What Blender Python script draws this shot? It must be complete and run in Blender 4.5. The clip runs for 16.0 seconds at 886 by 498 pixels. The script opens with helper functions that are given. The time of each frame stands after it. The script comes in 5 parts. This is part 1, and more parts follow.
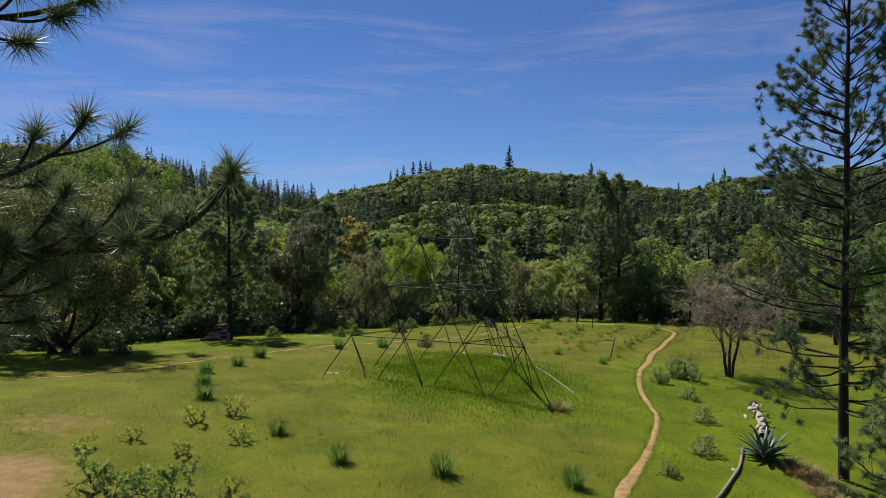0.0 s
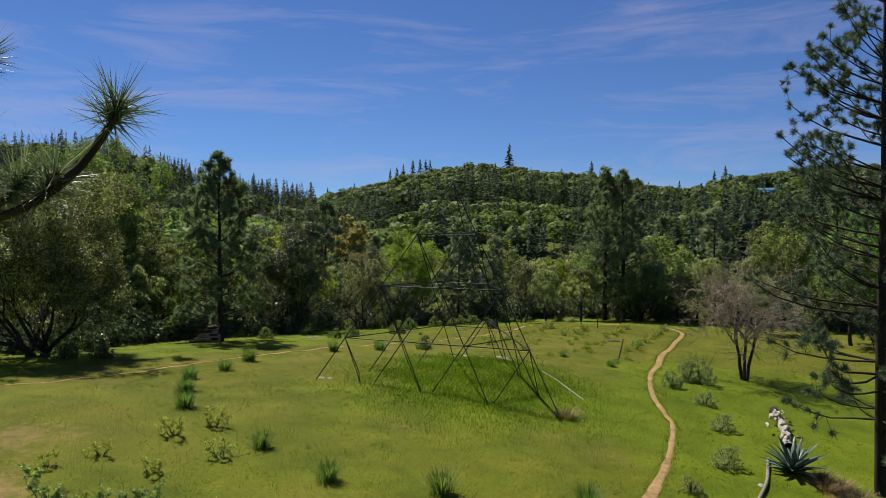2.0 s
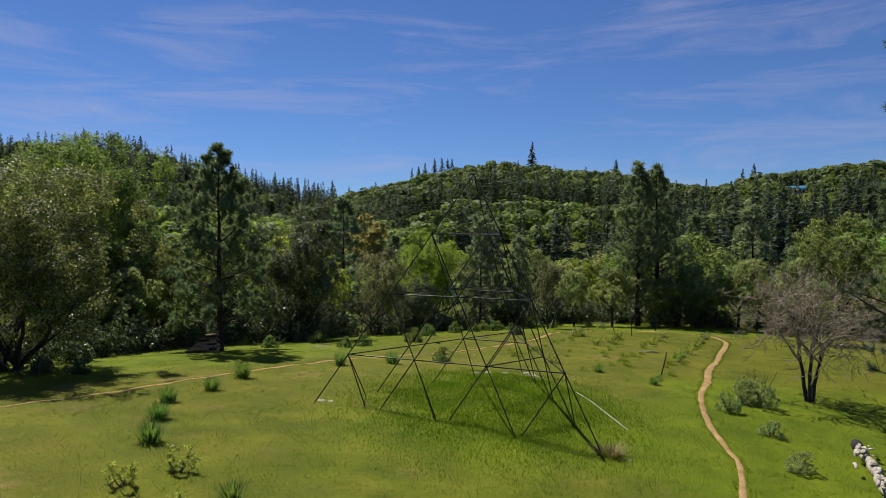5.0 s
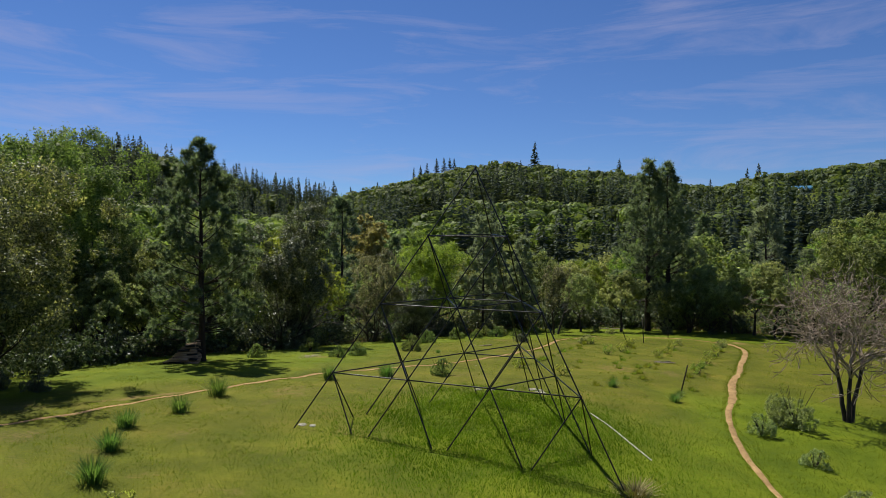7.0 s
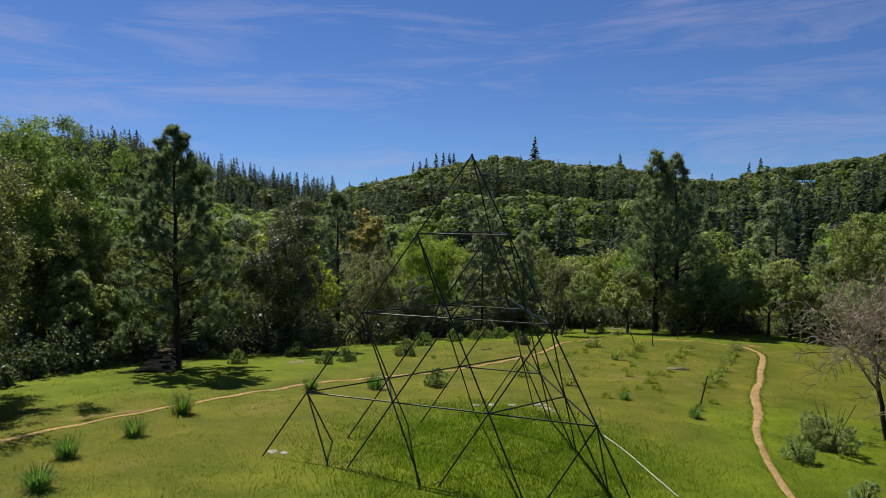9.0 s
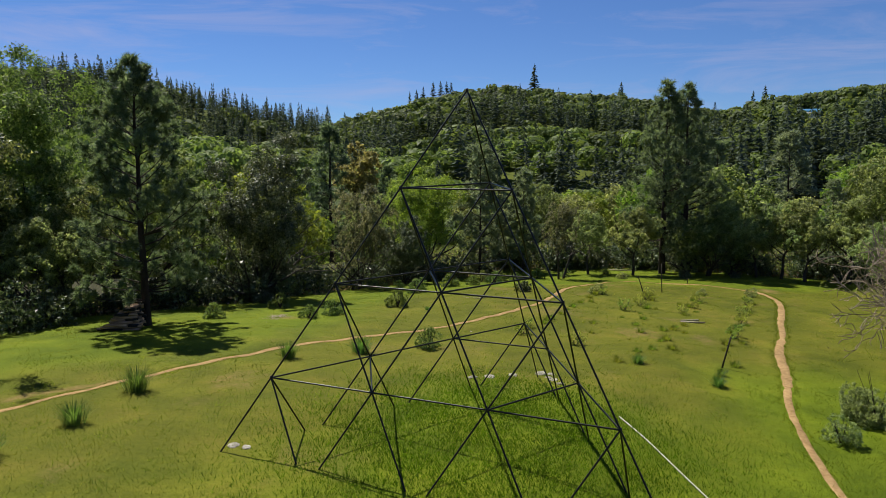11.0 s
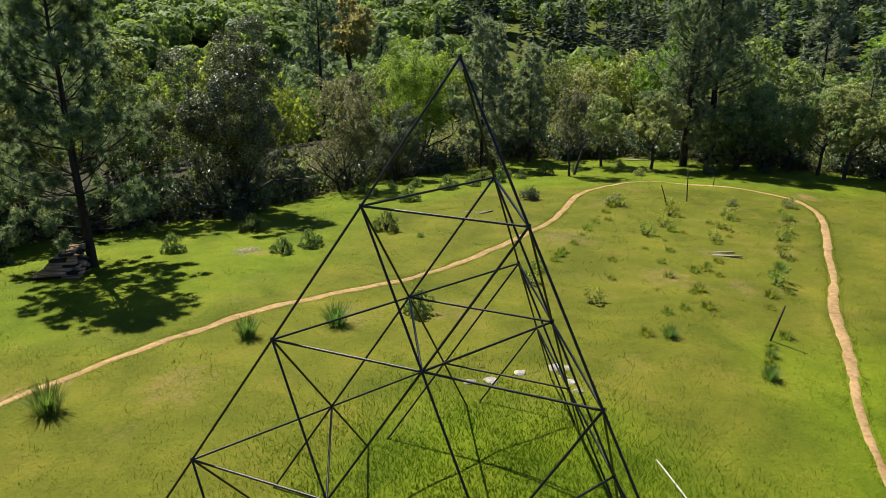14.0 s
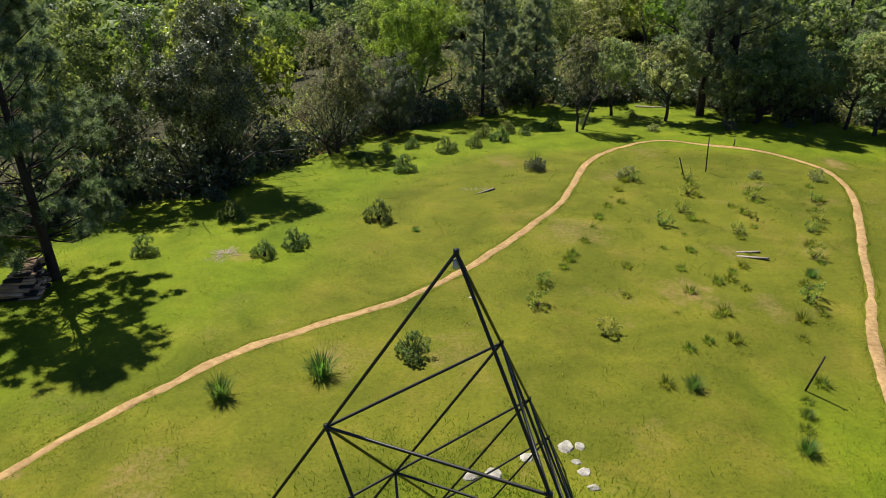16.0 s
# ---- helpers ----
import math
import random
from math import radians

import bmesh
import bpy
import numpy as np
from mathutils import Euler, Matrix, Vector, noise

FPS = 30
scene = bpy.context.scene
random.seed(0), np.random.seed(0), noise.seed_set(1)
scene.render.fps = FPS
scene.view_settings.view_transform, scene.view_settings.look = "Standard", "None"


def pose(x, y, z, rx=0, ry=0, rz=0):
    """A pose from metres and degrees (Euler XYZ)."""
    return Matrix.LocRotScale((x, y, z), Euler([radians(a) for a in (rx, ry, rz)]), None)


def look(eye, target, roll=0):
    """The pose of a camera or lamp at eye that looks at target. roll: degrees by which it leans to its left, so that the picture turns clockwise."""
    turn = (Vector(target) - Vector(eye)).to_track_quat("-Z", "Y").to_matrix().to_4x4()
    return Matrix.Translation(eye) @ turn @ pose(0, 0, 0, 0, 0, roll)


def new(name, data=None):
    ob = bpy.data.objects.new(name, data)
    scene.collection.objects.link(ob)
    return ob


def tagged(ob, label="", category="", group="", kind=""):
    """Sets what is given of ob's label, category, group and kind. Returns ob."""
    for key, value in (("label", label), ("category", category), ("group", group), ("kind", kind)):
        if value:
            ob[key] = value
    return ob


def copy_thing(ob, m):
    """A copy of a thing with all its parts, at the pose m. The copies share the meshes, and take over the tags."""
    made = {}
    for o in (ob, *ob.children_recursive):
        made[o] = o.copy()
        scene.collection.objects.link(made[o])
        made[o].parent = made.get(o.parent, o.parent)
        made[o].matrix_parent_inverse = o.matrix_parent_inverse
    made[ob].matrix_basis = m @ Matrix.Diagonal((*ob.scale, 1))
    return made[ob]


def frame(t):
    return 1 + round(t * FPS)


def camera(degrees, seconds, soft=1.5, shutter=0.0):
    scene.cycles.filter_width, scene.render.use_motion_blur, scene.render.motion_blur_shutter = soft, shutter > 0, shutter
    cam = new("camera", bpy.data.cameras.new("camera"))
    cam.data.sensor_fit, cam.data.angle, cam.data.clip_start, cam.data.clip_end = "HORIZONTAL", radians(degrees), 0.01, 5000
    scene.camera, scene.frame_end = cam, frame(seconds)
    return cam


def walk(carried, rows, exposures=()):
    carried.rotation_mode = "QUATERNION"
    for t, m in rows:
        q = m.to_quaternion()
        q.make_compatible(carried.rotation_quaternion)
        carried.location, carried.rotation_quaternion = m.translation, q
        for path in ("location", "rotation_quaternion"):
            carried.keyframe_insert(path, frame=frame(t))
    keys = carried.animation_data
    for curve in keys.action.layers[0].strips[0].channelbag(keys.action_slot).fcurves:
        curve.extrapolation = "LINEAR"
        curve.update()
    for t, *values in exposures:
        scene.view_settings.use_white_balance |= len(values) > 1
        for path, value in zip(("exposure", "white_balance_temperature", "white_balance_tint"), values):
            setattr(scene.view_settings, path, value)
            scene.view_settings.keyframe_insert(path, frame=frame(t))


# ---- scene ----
cam = camera(63.3, 16.0, 0.75)
PATH = [
    (0, (-0.252, -0.367, 7.053), (-0.236, 1.632, 7.029), 0.0),
    (0.5, (-0.243, 0.114, 7.044), (-0.227, 2.113, 7.019), -0.1),
    (1, (-0.265, 0.688, 7.023), (-0.247, 2.688, 6.996), -0.0),
    (1.5, (-0.254, 1.251, 6.965), (-0.237, 3.25, 6.939), -0.0),
    (2, (-0.213, 1.902, 6.901), (-0.197, 3.902, 6.875), -0.1),
    (2.5, (-0.171, 2.661, 6.901), (-0.153, 4.661, 6.875), -0.1),
    (3, (-0.149, 3.447, 6.925), (-0.138, 5.447, 6.897), -0.1),
    (3.5, (-0.107, 4.248, 6.946), (-0.107, 6.248, 6.917), -0.1),
    (4, (-0.092, 5.105, 6.948), (-0.115, 7.105, 6.92), -0.1),
    (6.5, (0.051, 9.6, 7.017), (-0.001, 11.599, 6.989), -0.1),
    (7, (0.054, 10.496, 7.042), (0.002, 12.495, 7.015), -0.1),
    (7.5, (0.058, 11.396, 7.064), (0.008, 13.395, 7.036), -0.1),
    (8, (0.116, 12.289, 7.072), (0.065, 14.288, 7.047), -0.1),
    (10.5, (0.318, 17.045, 7.542), (0.269, 19.038, 7.381), -0.3),
    (11, (0.361, 18.131, 7.753), (0.314, 20.117, 7.521), -0.4),
    (11.5, (0.413, 19.257, 8.027), (0.364, 21.234, 7.727), -0.4),
    (12, (0.423, 20.365, 8.419), (0.374, 22.33, 8.049), -0.5),
    (12.5, (0.486, 21.436, 8.795), (0.436, 23.387, 8.357), -0.6),
    (13, (0.53, 22.547, 9.296), (0.479, 24.481, 8.789), -0.7),
    (13.5, (0.525, 23.671, 9.78), (0.474, 25.587, 9.208), -0.6),
    (14, (0.589, 24.803, 10.44), (0.535, 26.698, 9.803), -0.7),
    (14.5, (0.611, 25.955, 11.129), (0.557, 27.829, 10.43), -0.7),
    (15, (0.603, 27.121, 11.847), (0.549, 28.971, 11.088), -0.8),
    (15.5, (0.608, 28.266, 12.632), (0.555, 30.089, 11.811), -0.8),
    (16, (0.643, 29.454, 13.472), (0.587, 31.246, 12.586), -1.1),
]
walk(cam, [(t, look(eye, target, roll)) for t, eye, target, roll in PATH],
     [(0, 0.42), (8, 0.42), (11, 0.50), (12.2, 0.60), (13.5, 0.95), (16, 0.90)])

# ---------- sky and sun ----------
SUN_TO = Vector((-0.58, 0.81, 1.376)).normalized()      # towards the sun, 54 degrees up, ahead and to the left
sun_data = bpy.data.lights.new("sun", "SUN")
sun_data.energy, sun_data.angle, sun_data.color = 4.75, radians(0.5), (1.0, 0.95, 0.86)
sun = new("sun", sun_data)
sun.matrix_world = look(SUN_TO * 200, (0, 0, 0))

world = bpy.data.worlds.new("world")
scene.world = world
world.use_nodes = True
wt = world.node_tree
wt.nodes.clear()


def wnode(kind, **props):
    n = wt.nodes.new(kind)
    for k, v in props.items():
        if k in n.inputs:
            n.inputs[k].default_value = v
    return n


sky = wt.nodes.new("ShaderNodeTexSky")
sky.sky_type, sky.sun_disc = "NISHITA", False
sky.sun_elevation, sky.sun_rotation = radians(54), radians(-35.6)
sky.altitude, sky.air_density, sky.dust_density, sky.ozone_density = 600, 0.9, 0.0, 4.0
wco = wt.nodes.new("ShaderNodeTexCoord")
wmap = wnode("ShaderNodeMapping")
wmap.inputs["Scale"].default_value = (1.6, 1.0, 11.0)
wmap.inputs["Rotation"].default_value = (0.0, radians(7), radians(20))
wnoise = wnode("ShaderNodeTexNoise", Scale=2.3, Detail=7.0, Roughness=0.62, Distortion=0.6)
wramp = wt.nodes.new("ShaderNodeValToRGB")
wramp.color_ramp.elements[0].position, wramp.color_ramp.elements[0].color = 0.48, (0, 0, 0, 1)
wramp.color_ramp.elements[1].position, wramp.color_ramp.elements[1].color = 0.86, (0.55, 0.55, 0.55, 1)
wmix = wt.nodes.new("ShaderNodeMixRGB")
wmix.inputs["Color2"].default_value = (7.5, 7.0, 9.6, 1)
wbg = wt.nodes.new("ShaderNodeBackground")
wbg.inputs["Strength"].default_value = 0.047
wout = wt.nodes.new("ShaderNodeOutputWorld")
wt.links.new(wco.outputs["Generated"], wmap.inputs["Vector"])
wt.links.new(wmap.outputs["Vector"], wnoise.inputs["Vector"])
wt.links.new(wnoise.outputs["Fac"], wramp.inputs["Fac"])
wt.links.new(wramp.outputs["Color"], wmix.inputs["Fac"])
wtint = wt.nodes.new("ShaderNodeMixRGB")
wtint.blend_type = "MULTIPLY"
wtint.inputs["Fac"].default_value = 1.0
wtint.inputs["Color2"].default_value = (0.72, 0.95, 1.36, 1)      # deep clear blue of the mountain air
wt.links.new(sky.outputs["Color"], wtint.inputs["Color1"])
wt.links.new(wtint.outputs["Color"], wmix.inputs["Color1"])
wt.links.new(wmix.outputs["Color"], wbg.inputs["Color"])
wt.links.new(wbg.outputs["Background"], wout.inputs["Surface"])


# ---------- materials ----------
class Mat:
    """A node material under construction."""

    def __init__(self, name):
        self.m = bpy.data.materials.new(name)
        self.m.use_nodes = True
        self.t = self.m.node_tree
        self.bsdf = self.t.nodes["Principled BSDF"]
        self.out = self.t.nodes["Material Output"]

    def node(self, kind, **props):
        n = self.t.nodes.new(kind)
        for k, v in props.items():
            n.inputs[k].default_value = v
        return n

    def link(self, a, b):
        self.t.links.new(a, b)

    def coords(self, scale=(1, 1, 1)):
        co = self.node("ShaderNodeTexCoord")
        mp = self.node("ShaderNodeMapping")
        mp.inputs["Scale"].default_value = scale
        self.link(co.outputs["Object"], mp.inputs["Vector"])
        return mp.outputs["Vector"]

    def noise(self, vec, scale, detail=4, rough=0.55, dist=0.0):
        n = self.node("ShaderNodeTexNoise", Scale=scale, Detail=detail, Roughness=rough, Distortion=dist)
        self.link(vec, n.inputs["Vector"])
        return n.outputs["Fac"]

    def ramp(self, fac, stops):
        r = self.node("ShaderNodeValToRGB")
        while len(r.color_ramp.elements) < len(stops):
            r.color_ramp.elements.new(0.5)
        for e, (p, c) in zip(r.color_ramp.elements, stops):
            e.position, e.color = p, (*c, 1)
        self.link(fac, r.inputs["Fac"])
        return r.outputs["Color"]

    def mix(self, fac, a, b, mode="MIX"):
        n = self.node("ShaderNodeMixRGB")
        n.blend_type = mode
        for v, key in ((fac, "Fac"), (a, "Color1"), (b, "Color2")):
            if isinstance(v, (int, float)):
                n.inputs[key].default_value = v
            elif isinstance(v, tuple):
                n.inputs[key].default_value = (*v, 1)
            else:
                self.link(v, n.inputs[key])
        return n.outputs["Color"]

    def bump(self, fac, strength, dist):
        b = self.node("ShaderNodeBump", Strength=strength, Distance=dist)
        self.link(fac, b.inputs["Height"])
        self.link(b.outputs["Normal"], self.bsdf.inputs["Normal"])

    def base(self, col, rough=0.8, metal=0.0, spec=0.3):
        if isinstance(col, tuple):
            self.bsdf.inputs["Base Color"].default_value = (*col, 1)
        else:
            self.link(col, self.bsdf.inputs["Base Color"])
        self.bsdf.inputs["Roughness"].default_value = rough
        self.bsdf.inputs["Metallic"].default_value = metal
        self.bsdf.inputs["Specular IOR Level"].default_value = spec
        return self.m


def leaf_mat(name, dark, mid, light, trans=0.35, rough=0.45, spec=0.35, tcol=None, patch=0.5, vary=0.028):
    a = Mat(name)
    geo = a.node("ShaderNodeNewGeometry")
    info = a.node("ShaderNodeObjectInfo")
    col = a.ramp(geo.outputs["Random Per Island"], [(0.0, dark), (0.5, mid), (1.0, light)])
    big = a.noise(a.coords(), patch, 3)
    hue = a.node("ShaderNodeHueSaturation")
    mr = a.node("ShaderNodeMapRange")
    mr.inputs["To Min"].default_value, mr.inputs["To Max"].default_value = 0.5 - vary, 0.5 + vary
    a.link(info.outputs["Random"], mr.inputs["Value"])
    a.link(mr.outputs["Result"], hue.inputs["Hue"])
    mv = a.node("ShaderNodeMapRange")
    mv.inputs["From Min"].default_value, mv.inputs["From Max"].default_value = 0.3, 0.7
    mv.inputs["To Min"].default_value, mv.inputs["To Max"].default_value = 0.7, 1.25
    a.link(big, mv.inputs["Value"])
    a.link(mv.outputs["Result"], hue.inputs["Value"])
    a.link(col, hue.inputs["Color"])
    out = hue.outputs["Color"]
    a.base(out, rough, 0, spec)
    if trans:
        tr = a.node("ShaderNodeBsdfTranslucent")
        tint = a.mix(1.0, out, tcol or (1.5, 1.45, 0.7), "MULTIPLY")
        a.link(tint, tr.inputs["Color"])
        mx = a.node("ShaderNodeMixShader", Fac=trans)
        a.link(a.bsdf.outputs["BSDF"], mx.inputs[1])
        a.link(tr.outputs["BSDF"], mx.inputs[2])
        a.link(mx.outputs["Shader"], a.out.inputs["Surface"])
    return a.m


def bark_mat(name, dark, light, scale=6.0):
    a = Mat(name)
    v = a.coords((1, 1, 0.25))
    n = a.noise(v, scale, 6, 0.65)
    col = a.ramp(n, [(0.3, dark), (0.7, light)])
    a.bump(n, 0.8, 0.04)
    return a.base(col, 0.9, 0, 0.15)


def ground_mat():
    a = Mat("meadow_turf")
    v = a.coords()
    big = a.noise(v, 0.10, 4, 0.6, 0.4)
    mid = a.noise(v, 0.45, 5, 0.6)
    fine = a.noise(v, 7.0, 5, 0.7)
    tiny = a.noise(v, 45.0, 3, 0.7)
    green = a.ramp(mid, [(0.25, (0.082, 0.122, 0.005)), (0.5, (0.122, 0.166, 0.007)), (0.75, (0.162, 0.192, 0.011))])
    olive = a.ramp(mid, [(0.25, (0.088, 0.106, 0.008)), (0.55, (0.130, 0.136, 0.013)), (0.8, (0.178, 0.152, 0.026))])
    dry = a.node("ShaderNodeAttribute")
    dry.attribute_name = "dry"
    lift = a.mix(0.5, dry.outputs["Fac"], big)
    m1 = a.ramp(lift, [(0.36, (0, 0, 0)), (0.62, (1, 1, 1))])
    blotch = a.ramp(a.noise(v, 0.27, 5, 0.62, 0.8), [(0.3, (0.72, 0.76, 0.7)), (0.7, (1.28, 1.22, 1.2))])
    col = a.mix(1.0, a.mix(m1, green, olive), blotch, "MULTIPLY")
    grain = a.ramp(fine, [(0.25, (0.78, 0.80, 0.76)), (0.75, (1.2, 1.18, 1.16))])
    col = a.mix(1.0, col, grain, "MULTIPLY")
    speck = a.ramp(tiny, [(0.3, (0.78, 0.8, 0.72)), (0.72, (1.2, 1.2, 1.1))])
    col = a.mix(1.0, col, speck, "MULTIPLY")
    bare = a.ramp(a.noise(v, 0.19, 5, 0.65), [(0.57, (0, 0, 0)), (0.70, (0.8, 0.8, 0.8))])
    bare2 = a.mix(1.0, bare, a.ramp(fine, [(0.4, (0.1, 0.1, 0.1)), (0.6, (1, 1, 1))]), "MULTIPLY")
    bare2 = a.mix(1.0, bare2, m1, "MULTIPLY")
    col = a.mix(bare2, col, (0.25, 0.165, 0.075))
    soil = a.node("ShaderNodeAttribute")
    soil.attribute_name = "soil"
    worn = a.ramp(a.mix(0.52, soil.outputs["Fac"], a.noise(v, 2.0, 8, 0.75)), [(0.42, (0, 0, 0)), (0.60, (0.9, 0.9, 0.9))])
    earth = a.ramp(a.noise(v, 3.0, 6, 0.7), [(0.3, (0.20, 0.122, 0.048)), (0.7, (0.36, 0.235, 0.10))])
    col = a.mix(worn, col, earth)
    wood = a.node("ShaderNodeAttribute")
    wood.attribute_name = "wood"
    # mottled leaf litter, darkened so its colour carries the shade under the trees
    shaded_litter = a.ramp(a.noise(v, 2.5, 5, 0.7), [(0.3, (0.020, 0.022, 0.009)), (0.5, (0.045, 0.045, 0.018)), (0.7, (0.085, 0.068, 0.034))])
    col = a.mix(wood.outputs["Fac"], col, shaded_litter)
    a.bump(fine, 0.7, 0.06)
    col = a.mix(1.0, col, (0.87, 0.87, 0.86), "MULTIPLY")
    return a.base(col, 0.9, 0, 0.1)


def plain_mat(name, lo, hi, scale, rough=0.7, metal=0.0, bump=0.3, dist=0.02, stretch=(1, 1, 1), spec=0.3, rnd=0.0):
    a = Mat(name)
    v = a.coords(stretch)
    n = a.noise(v, scale, 6, 0.65)
    col = a.ramp(n, [(0.3, lo), (0.7, hi)])
    big = a.ramp(a.noise(v, scale * 0.15, 3), [(0.3, (0.75, 0.75, 0.75)), (0.7, (1.15, 1.15, 1.15))])
    col = a.mix(1.0, col, big, "MULTIPLY")
    if rnd:
        info = a.node("ShaderNodeObjectInfo")
        tone = a.ramp(info.outputs["Random"], [(0.0, (1 - rnd,) * 3), (1.0, (1 + rnd,) * 3)])
        col = a.mix(1.0, col, tone, "MULTIPLY")
    a.bump(n, bump, dist)
    return a.base(col, rough, metal, spec)


M_GROUND = ground_mat()
M_PATH = plain_mat("bare_trail_dirt", (0.23, 0.137, 0.055), (0.42, 0.285, 0.130), 5.0, 0.95, 0, 0.6, 0.03, (1, 1, 1), 0.1)
M_GRASS = leaf_mat("grass_blade", (0.070, 0.101, 0.0055), (0.110, 0.138, 0.009), (0.172, 0.172, 0.021), 0.6, 0.7, 0.1, (1.35, 1.35, 0.6), 0.1)
M_LUSH = leaf_mat("lush_grass_blade", (0.062, 0.112, 0.007), (0.090, 0.148, 0.009), (0.13, 0.18, 0.014), 0.6, 0.7, 0.1, (1.3, 1.3, 0.6), 0.3)
M_IRIS = leaf_mat("sword_leaf", (0.06, 0.12, 0.025), (0.11, 0.19, 0.045), (0.20, 0.27, 0.085), 0.5, 0.5, 0.35, (1.45, 1.5, 0.8))
M_TUFT = leaf_mat("coarse_grass_blade", (0.085, 0.135, 0.014), (0.14, 0.19, 0.024), (0.24, 0.26, 0.06), 0.6, 0.65, 0.15, (1.4, 1.4, 0.7), 0.3)
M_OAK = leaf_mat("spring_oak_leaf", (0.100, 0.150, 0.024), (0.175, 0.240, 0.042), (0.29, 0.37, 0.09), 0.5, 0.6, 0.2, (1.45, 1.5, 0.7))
M_TALL = leaf_mat("tall_oak_leaf", (0.065, 0.125, 0.030), (0.125, 0.210, 0.050), (0.22, 0.31, 0.10), 0.45, 0.6, 0.2, (1.4, 1.5, 0.9))
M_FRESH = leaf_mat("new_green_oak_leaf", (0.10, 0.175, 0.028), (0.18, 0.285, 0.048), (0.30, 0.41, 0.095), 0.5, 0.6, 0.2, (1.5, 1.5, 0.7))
M_LIVE = leaf_mat("evergreen_oak_leaf", (0.028, 0.046, 0.018), (0.070, 0.100, 0.042), (0.26, 0.30, 0.17), 0.24, 0.46, 0.4, (1.4, 1.4, 0.8))
M_OLIVE = leaf_mat("olive_leaf", (0.085, 0.115, 0.034), (0.165, 0.20, 0.06), (0.36, 0.38, 0.17), 0.48, 0.6, 0.2, (1.4, 1.45, 0.85))
M_BROWN = leaf_mat("young_bronze_leaf", (0.078, 0.090, 0.044), (0.155, 0.162, 0.084), (0.34, 0.33, 0.20), 0.5, 0.55, 0.25, (1.4, 1.35, 0.9))
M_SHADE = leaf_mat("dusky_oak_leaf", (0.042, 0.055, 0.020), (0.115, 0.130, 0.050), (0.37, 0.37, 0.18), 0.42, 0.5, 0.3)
M_GREY = leaf_mat("grey_green_leaf", (0.14, 0.175, 0.072), (0.25, 0.295, 0.12), (0.40, 0.44, 0.22), 0.55, 0.6, 0.2, (1.5, 1.5, 0.95))
M_BUSH = leaf_mat("green_bush_leaf", (0.08, 0.13, 0.035), (0.15, 0.21, 0.06), (0.27, 0.33, 0.12), 0.5, 0.55, 0.25, (1.5, 1.5, 0.9))
M_RUST = leaf_mat("rusty_new_leaf", (0.24, 0.22, 0.07), (0.36, 0.32, 0.11), (0.46, 0.41, 0.16), 0.5, 0.6, 0.2, (1.2, 1.2, 0.9), 0.5, 0.006)
M_NEEDLE = leaf_mat("pine_needle", (0.060, 0.090, 0.046), (0.130, 0.172, 0.088), (0.30, 0.35, 0.20), 0.45, 0.5, 0.3, (1.3, 1.4, 0.9), 0.5, 0.008)
M_LONGN = leaf_mat("long_grey_needle", (0.050, 0.070, 0.034), (0.105, 0.132, 0.066), (0.25, 0.28, 0.165), 0.32, 0.45, 0.4, (1.2, 1.25, 0.9), 0.5, 0.008)
M_DARKN = leaf_mat("dark_pine_needle", (0.036, 0.060, 0.034), (0.078, 0.112, 0.064), (0.18, 0.22, 0.13), 0.30, 0.45, 0.35, (1.2, 1.3, 0.95), 0.5, 0.008)
M_GREYN = leaf_mat("grey_pine_needle", (0.12, 0.15, 0.085), (0.19, 0.235, 0.135), (0.30, 0.34, 0.21), 0.5, 0.5, 0.35, (1.4, 1.4, 1.0), 0.5, 0.008)
# distance haze is put into these two far colours: paler, greyer, less contrast
M_FIR = leaf_mat("hazed_far_fir_needle", (0.042, 0.062, 0.042), (0.060, 0.084, 0.056), (0.086, 0.112, 0.072), 0.26, 0.7, 0.1, None, 0.02)
M_FARLEAF = leaf_mat("far_broadleaf", (0.090, 0.130, 0.044), (0.112, 0.155, 0.052), (0.140, 0.182, 0.064), 0.42, 0.6, 0.15, None, 0.02)
M_MIDLEAF = leaf_mat("valley_broadleaf", (0.118, 0.160, 0.042), (0.182, 0.232, 0.060), (0.26, 0.31, 0.09), 0.45, 0.6, 0.15, (1.4, 1.45, 0.85), 0.03)
M_BARK = bark_mat("dark_pine_bark", (0.016, 0.012, 0.010), (0.06, 0.045, 0.036), 5)
M_OAKBARK = bark_mat("oak_bark", (0.020, 0.017, 0.014), (0.075, 0.062, 0.050), 7)
M_TWIG = bark_mat("weathered_twig", (0.15, 0.115, 0.088), (0.42, 0.34, 0.27), 3)
M_PALE = leaf_mat("pale_young_leaf", (0.15, 0.21, 0.04), (0.26, 0.32, 0.075), (0.40, 0.45, 0.16), 0.6, 0.5, 0.3)
M_APPLE = leaf_mat("grey_green_fruit_leaf", (0.14, 0.19, 0.06), (0.25, 0.31, 0.11), (0.42, 0.47, 0.22), 0.5, 0.5, 0.3)
M_STEEL = plain_mat("dark_painted_pipe", (0.008, 0.008, 0.009), (0.020, 0.018, 0.017), 9, 0.38, 0.35, 0.15, 0.004, (1, 1, 1), 0.5, 0.15)
M_WOOD = plain_mat("weathered_board", (0.21, 0.125, 0.07), (0.50, 0.34, 0.21), 5, 0.85, 0, 0.5, 0.02, (0.3, 2.5, 2.5), 0.2, 0.35)
M_GREYWOOD = plain_mat("grey_dead_wood", (0.11, 0.088, 0.062), (0.36, 0.31, 0.25), 5, 0.9, 0, 0.9, 0.04, (2, 2, 0.6), 0.15, 0.2)
